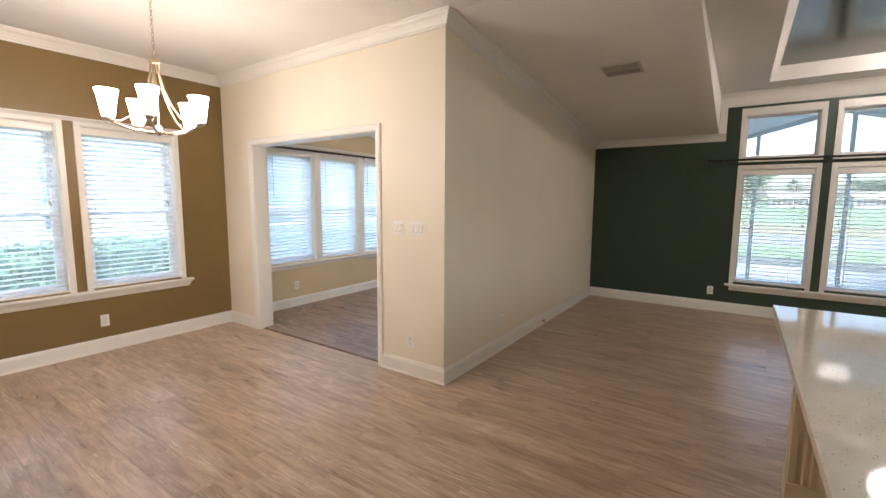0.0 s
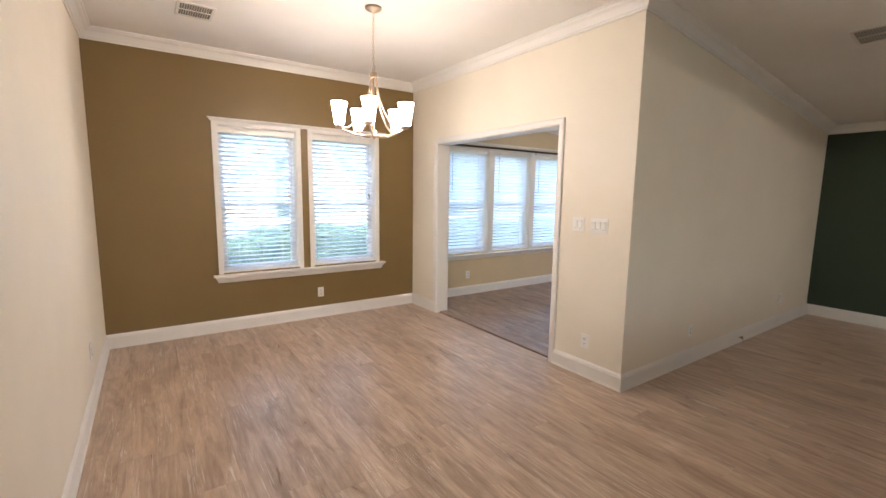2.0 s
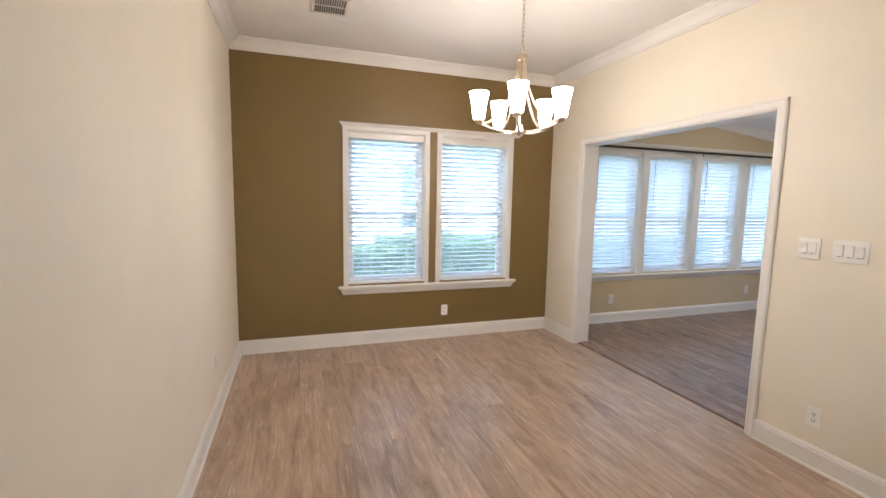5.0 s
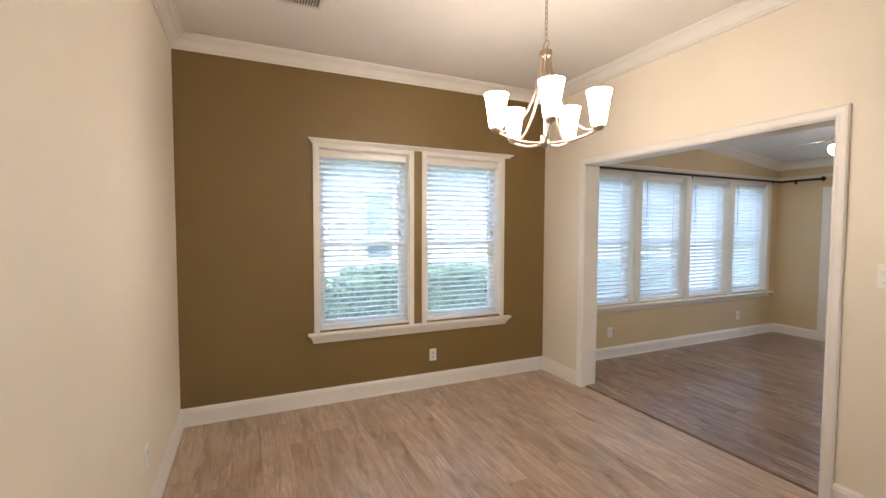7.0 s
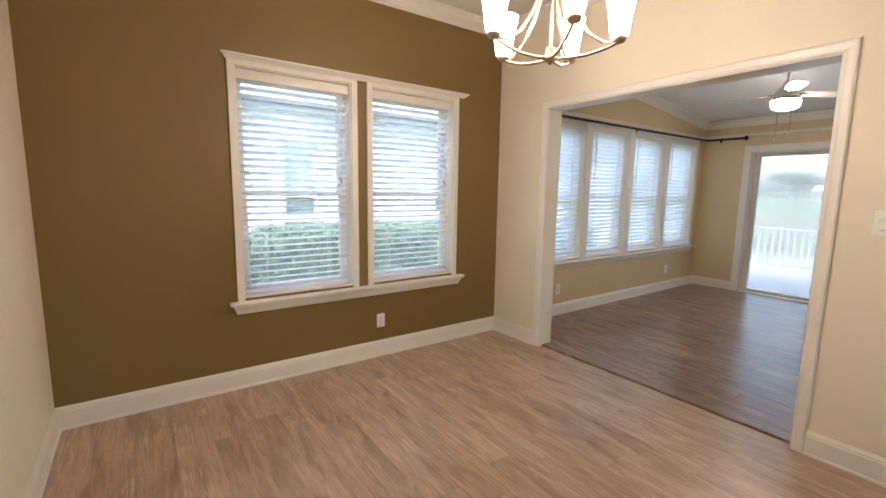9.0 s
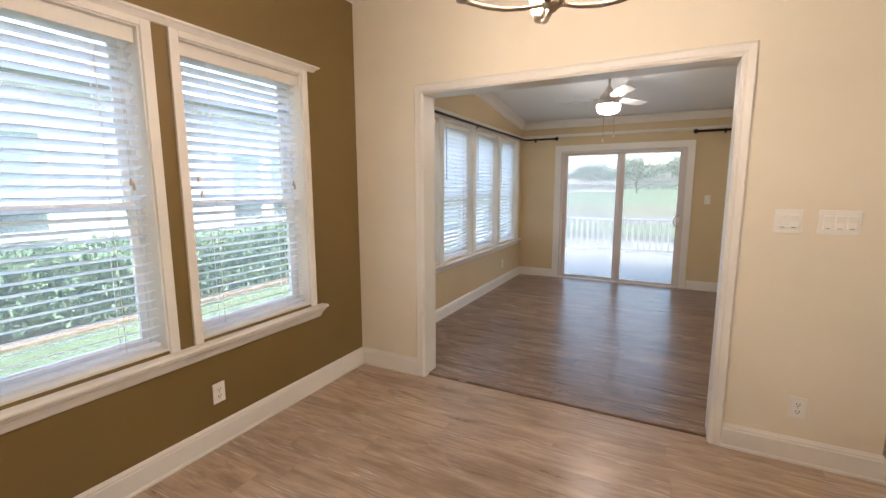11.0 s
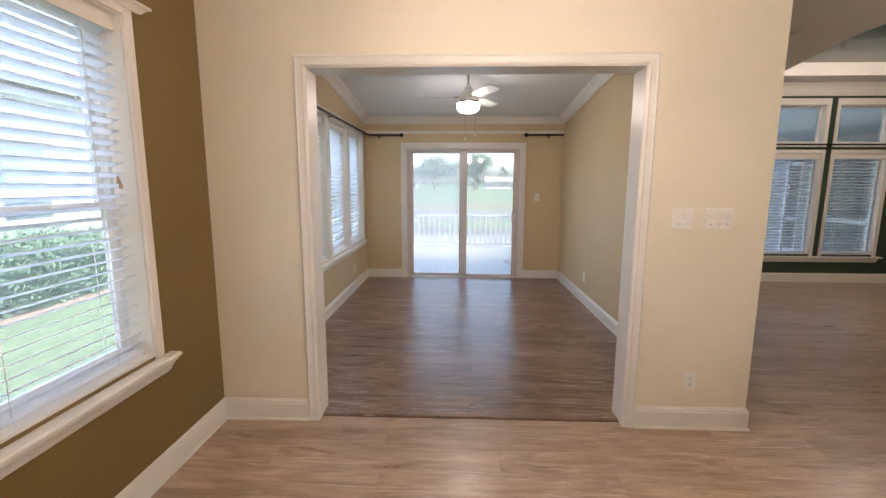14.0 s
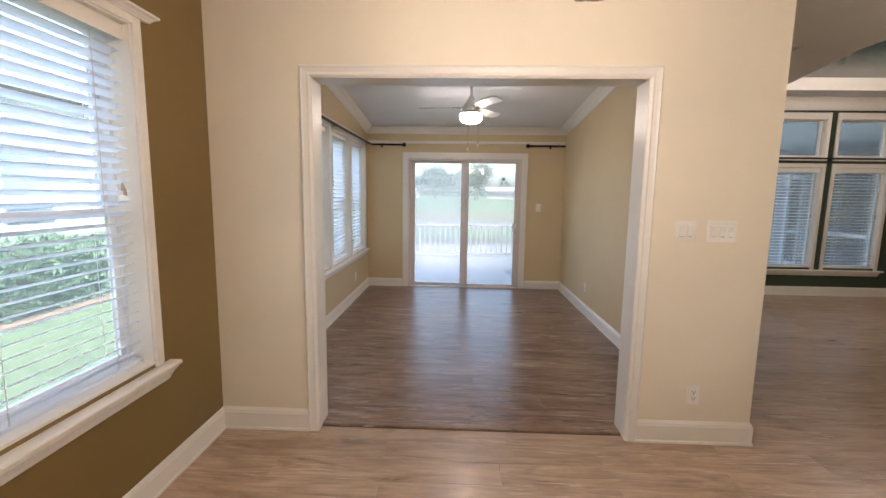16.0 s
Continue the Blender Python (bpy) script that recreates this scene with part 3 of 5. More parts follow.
# ---- windows and blinds ----
def window_unit(name, m, width, z0, z1, recess, label, double_hung=True, glass=GLASS, stile=0.030):
    """A vinyl window in its opening: x across, y outwards, from the wall's inner face; with jamb liner, sashes and panes."""
    win = tagged(new(name), label, "window", kind="structure")
    win.matrix_world = m
    h = z1 - z0
    t = 0.012
    part("jamb_liner", box(0, t, -0.002, recess, z0, z1), TRIM, win)
    part("jamb_liner", box(width - t, width, -0.002, recess, z0, z1), TRIM, win)
    part("jamb_liner", box(t, width - t, -0.002, recess, z1 - t, z1), TRIM, win)
    part("jamb_liner", box(t, width - t, -0.002, recess, z0, z0 + t), TRIM, win)
    fr = bmesh.new()
    f = 0.022
    y0, y1 = recess - 0.065, recess - 0.003
    add_box(fr, t, t + f, y0, y1, z0 + t, z1 - t, 0.003)
    add_box(fr, width - t - f, width - t, y0, y1, z0 + t, z1 - t, 0.003)
    add_box(fr, t + f, width - t - f, y0, y1, z1 - t - f, z1 - t, 0.003)
    add_box(fr, t + f, width - t - f, y0, y1, z0 + t, z0 + t + f, 0.003)
    part("window_frame", fr, VINYL, win)
    a, b = t + f, width - t - f
    lo, hi = z0 + t + f, z1 - t - f
    if double_hung:
        mid = z0 + h * 0.468
        for s0, s1, ya, yb, nm in ((mid - 0.02, hi, y0 + 0.034, y0 + 0.058, "upper_sash"), (lo, mid + 0.02, y0 + 0.004, y0 + 0.030, "lower_sash")):
            sash = bmesh.new()
            r = stile
            add_box(sash, a, a + r, ya, yb, s0, s1, 0.003)
            add_box(sash, b - r, b, ya, yb, s0, s1, 0.003)
            add_box(sash, a + r, b - r, ya, yb, s0, s0 + r, 0.003)
            add_box(sash, a + r, b - r, ya, yb, s1 - r, s1, 0.003)
            ob = part(nm, sash, VINYL, win)
            pane = part("pane", box(a + r, b - r, (ya + yb) / 2 - 0.002, (ya + yb) / 2 + 0.002, s0 + r, s1 - r), glass, ob)
            pane.visible_shadow = False
    else:
        pane = part("pane", box(a, b, y0 + 0.03, y0 + 0.034, lo, hi), glass, win)
        pane.visible_shadow = False
    return win


SLAT_W = 0.050


def slat_mesh(width, lean):
    """One crowned slat, 50 mm deep, sloping down outwards."""
    outline = []
    tilt = radians(lean)
    for s, off in ((1, 0.0014), (-1, -0.0014)):
        for k in range(4):
            u = (k / 3 - 0.5) * SLAT_W * s
            outline.append((u, 0.0030 * (1 - (2 * u / SLAT_W) ** 2) + off))
    turn = lambda u, h: (u * math.cos(tilt) + h * math.sin(tilt), -u * math.sin(tilt) + h * math.cos(tilt))
    pts = [turn(*p) for p in outline]
    bm = prism(pts, lambda y, z: Vector((0, y, z)), lambda y, z: Vector((width, y, z)))
    data = bpy.data.meshes.new("slat")
    bm.to_mesh(data)
    bm.free()
    data.materials.append(SLAT)
    return data


def blind(m, width, z0, z1, label, group, wand=True, valance=0.068, pitch=0.0465, lean=33, tassels=True):
    """A lowered 50 mm blind: head rail, valance, slats, bottom rail, ladder tapes, pull cords with tassels and a wand."""
    ob = thing("window_blind", m, label, "window blind", group)
    part("head_rail", box(0.004, width - 0.004, -0.025, 0.025, z1 - 0.05, z1 - 0.004, 0.003), SLAT, ob)
    part("valance", box(0.0, width, -0.040, -0.030, z1 - valance, z1 - 0.002, 0.003), TRIM, ob)
    part("bottom_rail", box(0.006, width - 0.006, -0.026, 0.026, z0 + 0.012, z0 + 0.030, 0.005), SLAT, ob)
    data = slat_mesh(width - 0.012, lean)
    z = z1 - 0.072
    while z > z0 + 0.046:
        s = new("slat", data)
        s.parent = ob
        s.location = (0.006, 0, z)
        z -= pitch
    for u in (0.16, width - 0.16):
        for y in (-0.027, 0.027):
            part("ladder_cord", box(u - 0.0012, u + 0.0012, y - 0.0012, y + 0.0012, z0 + 0.03, z1 - 0.05), CORD, ob)
    if wand:
        part("wand", tube([(0.11, -0.042, z1 - 0.07), (0.112, -0.044, z1 - 0.62)], 0.0026, 6), WANDMAT, ob, "grey tilt wand")
    for u, drop in () if not tassels else ((0.055, 0.66), (0.07, 0.74), (width - 0.075, 0.68), (width - 0.065, 0.70)):
        cord = part("pull_cord", tube([(u, -0.045, z1 - 0.06), (u, -0.045, z1 - drop)], 0.001, 4), CORD, ob)
        part("tassel", tube([(u, -0.045, z1 - drop), (u, -0.045, z1 - drop - 0.012), (u, -0.045, z1 - drop - 0.035)], [0.003, 0.006, 0.0075], 8), BRASS, cord, "small wooden cord tassel")
    return ob


def west(y0):
    return pose(0, y0, 0, 0, 0, 90)


def west_sun(y0):
    return pose(SUN_X0, y0, 0, 0, 0, 90)


STOOL = [(0, 0.022), (-0.055, 0.022), (-0.062, 0.016), (-0.062, 0.006), (-0.055, 0), (0, 0)]
APRON = [(0, 0), (-0.050, 0), (-0.050, -0.010), (-0.040, -0.018), (-0.028, -0.040), (-0.020, -0.060), (-0.014, -0.066), (0, -0.066)]

n = 0
for y0, y1 in WEST_WINDOWS:
    n += 1
    w = window_unit("window_%d" % n, west(y0), y1 - y0, *WEST_Z, 0.168, "white double-hung window in the brown wall", stile=0.034)
    d = y1 - y0
    c = 0.043
    part("casing", box(-c, 0.004, -0.017, 0.0, 0.625, WEST_Z[1] + 0.028, 0.003), TRIM, w)
    part("casing", box(d - 0.004, d + c, -0.017, 0.0, 0.625, WEST_Z[1] + 0.028, 0.003), TRIM, w)
    part("head_casing", box(0.004, d - 0.004, -0.017, 0.0, WEST_Z[1] - 0.006, WEST_Z[1] + 0.028, 0.003), TRIM, w)
    blind(pose(-0.064, y0 + 0.014, 0, 0, 0, 90), d - 0.028, WEST_Z[0] + 0.012, WEST_Z[1] - 0.012,
          "lowered white slatted blind in a brown wall's window", "blinds on the brown wall", wand=False, lean=21)
y0, y1 = WEST_WINDOWS[0][0] - 0.095, WEST_WINDOWS[1][1] + 0.108
structure("window_sill", prism(STOOL, lambda n_, h: Vector((-n_, y0, 0.600 + h)), lambda n_, h: Vector((-n_, y1, 0.600 + h))), TRIM, "white window stool under both windows", "window sill")
structure("trim_apron", prism(APRON, lambda n_, h: Vector((-n_, y0 + 0.055 + n_ * 0.8, 0.600 + h)), lambda n_, h: Vector((-n_, y1 - 0.055 - n_ * 0.8, 0.600 + h))), TRIM, "white moulded apron under the window stool", "trim")
CAP = [(0, 0), (0.018, 0), (0.022, 0.006), (0.036, 0.018), (0.050, 0.024), (0.050, 0.034), (0, 0.034)]
structure("trim_window_head", moulding((0, y0 + 0.055, WEST_Z[1] + 0.029), (0, y1 - 0.02, WEST_Z[1] + 0.029), (1, 0, 0), CAP, 0.8, 0.8), TRIM, "white moulded head cap over both windows", "trim")

for y0, y1 in SUN_WINDOWS:
    n += 1
    w = window_unit("window_%d" % n, west_sun(y0), y1 - y0, *SUN_Z, 0.18, "white double-hung window in the tan wall", stile=0.034)
    d = y1 - y0
    blind(pose(SUN_X0 - 0.060, y0 + 0.014, 0, 0, 0, 90), d - 0.028, SUN_Z[0] + 0.012, SUN_Z[1] - 0.012,
          "lowered white slatted blind in a sunroom window", "blinds in the sunroom windows", lean=50, tassels=False, valance=0.048)
s0, s1 = SUN_WINDOWS[0][0], SUN_WINDOWS[-1][1]
for k in range(5):
    a = s0 - 0.07 if k == 0 else SUN_WINDOWS[k - 1][1] - 0.004
    b = s1 + 0.07 if k == 4 else SUN_WINDOWS[k][0] + 0.004
    structure("trim_mullion", box(SUN_X0, SUN_X0 + 0.017, a, b, 0.622, SUN_Z[1] - 0.005, 0.003), TRIM, "white flat casing between the sunroom windows", "trim")
structure("trim_window_head", box(SUN_X0, SUN_X0 + 0.017, s0 - 0.07, s1 + 0.07, SUN_Z[1] - 0.005, SUN_Z[1] + 0.035, 0.003), TRIM, "white head casing over the sunroom windows", "trim")
structure("window_sill", prism(STOOL, lambda n_, h: Vector((SUN_X0 - n_, s0 - 0.13, 0.598 + h)), lambda n_, h: Vector((SUN_X0 - n_, s1 + 0.13, 0.598 + h))), TRIM, "white stool under the sunroom windows", "window sill")
structure("trim_apron", box(SUN_X0, SUN_X0 + 0.016, s0 - 0.08, s1 + 0.08, 0.545, 0.598, 0.003), TRIM, "white apron under the sunroom stool", "trim")

for x0, x1 in LIVING_WINDOWS:
    d = x1 - x0
    c = 0.045
    n += 1
    w = window_unit("window_%d" % n, pose(x0, NORTH, 0), d, *LOW_Z, 0.14, "white window with blind in the dark green wall", False, LIVGLASS)
    part("casing", box(-c, 0.004, -0.017, 0, 0.40, LOW_Z[1] + 0.05, 0.003), TRIM, w)
    part("casing", box(d - 0.004, d + c, -0.017, 0, 0.40, LOW_Z[1] + 0.05, 0.003), TRIM, w)
    part("head_casing", box(0.004, d - 0.004, -0.017, 0, LOW_Z[1] - 0.006, LOW_Z[1] + 0.05, 0.003), TRIM, w)
    blind(pose(x0 + 0.014, NORTH + 0.045, 0), d - 0.028, LOW_Z[0] + 0.012, LOW_Z[1] - 0.012,
          "lowered white slatted blind before the garden view", "blinds on the green wall", wand=False, lean=6)
    n += 1
    w = window_unit("window_%d" % n, pose(x0, NORTH, 0), d, *HIGH_Z, 0.14, "white fixed transom window in the dark green wall", False, LIVGLASS)
    part("casing", box(-c, 0.004, -0.017, 0, HIGH_Z[0] - 0.05, HIGH_Z[1] + 0.085, 0.003), TRIM, w)
    part("casing", box(d - 0.004, d + c, -0.017, 0, HIGH_Z[0] - 0.05, HIGH_Z[1] + 0.085, 0.003), TRIM, w)
    part("head_casing", box(0.004, d - 0.004, -0.017, 0, HIGH_Z[1] - 0.006, HIGH_Z[1] + 0.085, 0.003), TRIM, w)
    part("bottom_casing", box(0.004, d - 0.004, -0.017, 0, HIGH_Z[0] - 0.05, HIGH_Z[0] + 0.006, 0.003), TRIM, w)
lx0, lx1 = LIVING_WINDOWS[0][0] - 0.09, LIVING_WINDOWS[-1][1] + 0.11
structure("window_sill", prism(STOOL, lambda n_, h: Vector((lx0, NORTH + n_, 0.378 + h)), lambda n_, h: Vector((lx1, NORTH + n_, 0.378 + h))), TRIM, "white stool under the garden windows", "window sill")
structure("trim_apron", prism(APRON, lambda n_, h: Vector((lx0 + 0.05, NORTH + n_, 0.378 + h)), lambda n_, h: Vector((lx1 - 0.05, NORTH + n_, 0.378 + h))), TRIM, "white moulded apron under the garden windows", "trim")

# glazing for the added, unseen openings that bring in fill daylight
for y0, y1 in EAST_FILL_WINDOWS:
    n += 1
    window_unit("window_%d" % n, pose(EAST, y1, 0, 0, 0, -90), y1 - y0, 0.75, 2.3, 0.14, "unseen window added to the end wall for daylight")

# sliding glass door
slider = tagged(new("door_2"), "closed white sliding glass door with two panels", "sliding door", kind="structure")
slider.matrix_world = pose(0, NORTH, 0)
sx0, sx1, _, sz = SLIDER
for a, b in ((sx0 - 0.085, sx0 + 0.004), (sx1 - 0.004, sx1 + 0.085)):
    part("casing", box(a, b, -0.02, 0.0, 0.0, sz + 0.085, 0.004), TRIM, slider)
part("head_casing", box(sx0 + 0.004, sx1 - 0.004, -0.02, 0.0, sz - 0.004, sz + 0.085, 0.004), TRIM, slider)
for a, b in ((sx0, sx0 + 0.03), (sx1 - 0.03, sx1)):
    part("door_frame", box(a, b, 0.0, 0.15, 0.0, sz, 0.002), FRAMEVINYL, slider)
part("door_frame", box(sx0 + 0.03, sx1 - 0.03, 0.0, 0.15, sz - 0.03, sz, 0.002), FRAMEVINYL, slider)
part("track", box(sx0 + 0.03, sx1 - 0.03, -0.012, 0.15, 0.0, 0.022, 0.003), VINYL, slider)
part("track", box(sx0 + 0.04, sx1 - 0.04, 0.068, 0.074, 0.022, 0.030), NICKEL, slider)


def door_panel(x0, x1, y0, nm, glass):
    bm = bmesh.new()
    r = 0.062
    add_box(bm, x0, x0 + r, y0, y0 + 0.038, 0.024, sz - 0.032, 0.004)
    add_box(bm, x1 - r, x1, y0, y0 + 0.038, 0.024, sz - 0.032, 0.004)
    add_box(bm, x0 + r, x1 - r, y0, y0 + 0.038, 0.024, 0.024 + 0.035, 0.004)
    add_box(bm, x0 + r, x1 - r, y0, y0 + 0.038, sz - 0.032 - 0.035, sz - 0.032, 0.004)
    ob = part(nm, bm, FRAMEVINYL, slider)
    pane = part("pane", box(x0 + r, x1 - r, y0 + 0.016, y0 + 0.022, 0.059, sz - 0.067), glass, ob)
    pane.visible_shadow = False
    return ob


mid = (sx0 + sx1) / 2
door_panel(sx0 + 0.03, mid + 0.010, 0.085, "fixed_panel", HAZE)
moving = door_panel(mid + 0.002, sx1 - 0.03, 0.03, "sliding_panel", DOORGLASS)
hx = sx1 - 0.066
part("handle", tube([(hx, 0.03, 0.885), (hx - 0.008, 0.012, 0.89), (hx - 0.042, 0.002, 0.91), (hx - 0.056, -0.006, 0.965), (hx - 0.042, 0.002, 1.025), (hx - 0.008, 0.012, 1.045), (hx, 0.03, 1.05)], 0.009, 10), NICKEL, moving)
part("latch", box(hx - 0.014, hx + 0.014, 0.016, 0.030, 0.955, 1.025, 0.004), PLATE, moving)


# ---- curtain rods ----
def curtain_rod(points, brackets, finials, label):
    rod = thing("curtain_rod", Matrix.Identity(4), label, "curtain rod")
    part("rod", tube(points, 0.0135, 12), BRONZE, rod)
    for (x, y, z), (dx, dy) in brackets:
        wall = bmesh.new()
        tube([(x, y, z), (x + dx, y + dy, z)], 0.006, 8, wall)
        add_box(wall, x + dx * 0.96 - 0.012, x + dx * 0.96 + 0.012, y + dy * 0.96 - 0.012, y + dy * 0.96 + 0.012, z - 0.035, z + 0.025, 0.003)
        part("bracket", wall, BRONZE, rod)
    for x, y, z, ax, ay in finials:
        end = bmesh.new()
        tube([(x - ax * 0.005, y - ay * 0.005, z), (x + ax * 0.012, y + ay * 0.012, z), (x + ax * 0.016, y + ay * 0.016, z), (x + ax * 0.032, y + ay * 0.032, z), (x + ax * 0.052, y + ay * 0.052, z), (x + ax * 0.060, y + ay * 0.060, z)],
             [0.015, 0.016, 0.025, 0.033, 0.024, 0.008], 14, end)
        part("finial", end, BRONZE, rod, smooth=True)
    return rod


RZ = 2.188
curtain_rod([(SUN_X0 + 0.085, 0.30, RZ), (SUN_X0 + 0.085, 2.3, RZ - 0.003), (SUN_X0 + 0.085, NORTH - 0.11, RZ), (SUN_X0 + 0.092, NORTH - 0.095, RZ), (SUN_X0 + 0.11, NORTH - 0.085, RZ), (0.575, NORTH - 0.085, RZ)],
            [((SUN_X0 + 0.085, 2.27, RZ - 0.004), (-0.083, 0)), ((SUN_X0 + 0.085, 0.5, RZ - 0.004), (-0.083, 0)), ((SUN_X0 + 0.085, NORTH - 0.16, RZ), (-0.083, 0)), ((0.26, NORTH - 0.085, RZ), (0, 0.083))],
            [(0.575, NORTH - 0.085, RZ, 1, 0)], "black metal curtain rod turning the sunroom corner")
curtain_rod([(2.488, NORTH - 0.085, RZ), (3.005, NORTH - 0.085, RZ)], [((2.80, NORTH - 0.085, RZ), (0, 0.083))], [(2.488, NORTH - 0.085, RZ, -1, 0)],
            "short black curtain rod beside the sliding door")
curtain_rod([(4.775, NORTH - 0.085, 2.052), (8.15, NORTH - 0.085, 2.052)],
            [((4.86, NORTH - 0.085, 2.052), (0, 0.083)), ((5.9485, NORTH - 0.085, 2.052), (0, 0.083)), ((6.8825, NORTH - 0.085, 2.052), (0, 0.083)), ((8.05, NORTH - 0.085, 2.052), (0, 0.083))],
            [(4.775, NORTH - 0.085, 2.052, -1, 0), (8.15, NORTH - 0.085, 2.052, 1, 0)], "long black curtain rod across the garden windows")


# ---- chandelier ----
def chandelier(x, y, first):
    ob = thing("chandelier", pose(x, y, 0), "brushed nickel chandelier with five lit frosted glass shades", "chandelier")
    part("canopy", lathe([(0.0, CEILING), (0.062, CEILING), (0.064, CEILING - 0.008), (0.052, CEILING - 0.022), (0.020, CEILING - 0.032), (0.008, CEILING - 0.044), (0.0, CEILING - 0.046)][1:-1], 28), NICKEL, ob, smooth=True)
    z, k = CEILING - 0.046, 0
    while z > 2.50:
        link = bmesh.new()
        ring = []
        for s in range(13):
            a = 2 * math.pi * s / 12
            u, v = 0.0075 * math.cos(a), 0.017 * math.sin(a)
            ring.append((u if k % 2 else 0, 0 if k % 2 else u, z - 0.014 + v))
        tube(ring, 0.0022, 6, link)
        part("chain_link", link, NICKEL, ob, smooth=True)
        z -= 0.0265
        k += 1
    ring = [(0.022 * math.cos(a), 0.022 * math.sin(a) * 0.3, 2.463 + 0.026 * math.sin(a)) for a in [2 * math.pi * s / 18 for s in range(19)]]
    part("hanging_ring", tube(ring, 0.003, 8), NICKEL, ob, smooth=True)
    part("collar", lathe([(0.008, 2.437), (0.030, 2.435), (0.032, 2.428), (0.032, 2.405), (0.030, 2.400), (0.012, 2.398)], 24), NICKEL, ob, smooth=True)
    part("centre_rod", tube([(0, 0, 2.40), (0, 0, 1.97)], 0.006, 10), NICKEL, ob)
    part("hub", lathe([(0.006, 2.005), (0.019, 2.000), (0.019, 1.972), (0.028, 1.966), (0.028, 1.952), (0.014, 1.944), (0.005, 1.934)], 24), NICKEL, ob, smooth=True)
    R = 0.266
    for k in range(5):
        a = radians(first + 72 * k)
        c, s = math.cos(a), math.sin(a)
        bow = lambda r, z: (r * c, r * s, z)
        arm = bmesh.new()
        tube([bow(0.020, 1.958), bow(0.08, 1.958), bow(0.14, 1.964), bow(0.20, 1.980), bow(0.24, 1.996), bow(R, 2.010)], 0.0075, 8, arm)
        part("arm", arm, NICKEL, ob, smooth=True)
        stay = bmesh.new()
        tube([bow(0.022, 2.402), bow(0.030, 2.33), bow(0.052, 2.235), bow(0.092, 2.135), bow(0.145, 2.050), bow(0.205, 2.008), bow(0.258, 2.006)], 0.0065, 8, stay)
        part("stay", stay, NICKEL, ob, smooth=True)
        cup = lathe([(0.006, 2.000), (0.022, 2.006), (0.028, 2.016), (0.028, 2.030), (0.020, 2.032)], 18)
        bmesh.ops.translate(cup, vec=bow(R, 0), verts=cup.verts)
        holder = part("cup", cup, NICKEL, ob, smooth=True)
        bell = lathe([(0.024, 2.028), (0.034, 2.032), (0.038, 2.054), (0.044, 2.102), (0.053, 2.156), (0.062, 2.195), (0.059, 2.195)], 24, cap=False)
        bmesh.ops.translate(bell, vec=bow(R, 0), verts=bell.verts)
        glass_ = part("shade", bell, LAMP, ob, "lit frosted white glass shade", smooth=True)
        lining = lathe([(0.059, 2.195), (0.050, 2.156), (0.041, 2.102), (0.034, 2.057), (0.020, 2.038), (0.004, 2.037)], 24, cap=False)
        bmesh.ops.translate(lining, vec=bow(R, 0), verts=lining.verts)
        part("lining", lining, LAMPIN, glass_, smooth=True)
    return ob


chandelier(1.87, -1.455, -32.0)


# ---- ceiling fan ----
def ceiling_fan(x, y):
    top = SUN_HIGH - SS * (y - WALL_D)
    ob = thing("ceiling_fan", pose(x, y, 0), "white three-blade ceiling fan with a lit bowl light", "ceiling fan")
    part("canopy", lathe([(0.058, top + 0.01), (0.058, top - 0.010), (0.048, top - 0.028), (0.018, top - 0.048)], 24), VINYL, ob, smooth=True)
    part("downrod", tube([(0, 0, top - 0.05), (0, 0, 2.50)], 0.012, 12), VINYL, ob)
    part("motor_housing", lathe([(0.014, 2.505), (0.024, 2.500), (0.036, 2.475), (0.060, 2.440), (0.086, 2.410), (0.098, 2.380), (0.098, 2.350), (0.09, 2.338)], 32), VINYL, ob, smooth=True)
    part("band", lathe([(0.095, 2.339), (0.113, 2.337), (0.113, 2.325), (0.095, 2.323)], 32), BRONZE, ob)
    part("light_bowl", lathe([(0.100, 2.323), (0.118, 2.318), (0.120, 2.290), (0.112, 2.258), (0.090, 2.238), (0.050, 2.226), (0.012, 2.222)], 32), FANLAMP, ob, "lit frosted glass bowl", smooth=True)
    for k in range(3):
        m = pose(0, 0, 2.385, 0, 0, -64 + 120 * k)
        iron = box(0.09, 0.20, -0.022, 0.022, -0.006, 0.004, 0.003)
        bmesh.ops.transform(iron, matrix=m, verts=iron.verts)
        part("blade_iron", iron, NICKEL, ob)
        pts = [(0.15, -0.045), (0.22, -0.058), (0.40, -0.066), (0.52, -0.062), (0.560, -0.040), (0.572, 0.0), (0.560, 0.045), (0.52, 0.064), (0.40, 0.064), (0.22, 0.052), (0.15, 0.040)]
        pitch = math.tan(radians(13))
        blade = prism(pts, lambda u, v: Vector((u, v, -v * pitch - 0.004)), lambda u, v: Vector((u, v, -v * pitch + 0.004)))
        bmesh.ops.transform(blade, matrix=m, verts=blade.verts)
        part("blade", blade, VINYL, ob, "white painted blade")
    for dx, drop in ((-0.03, 0.37), (0.075, 0.33)):
        chain = part("pull_chain", tube([(dx, -0.08, 2.33), (dx, -0.085, 2.33 - drop)], 0.003, 6), NICKEL, ob)
        part("pull", lathe([(0.002, 2.335 - drop), (0.006, 2.325 - drop), (0.008, 2.305 - drop), (0.003, 2.298 - drop)], 12), PLATE, chain).location = (dx, -0.085, 0)
    return ob


ceiling_fan(1.557, 2.30)


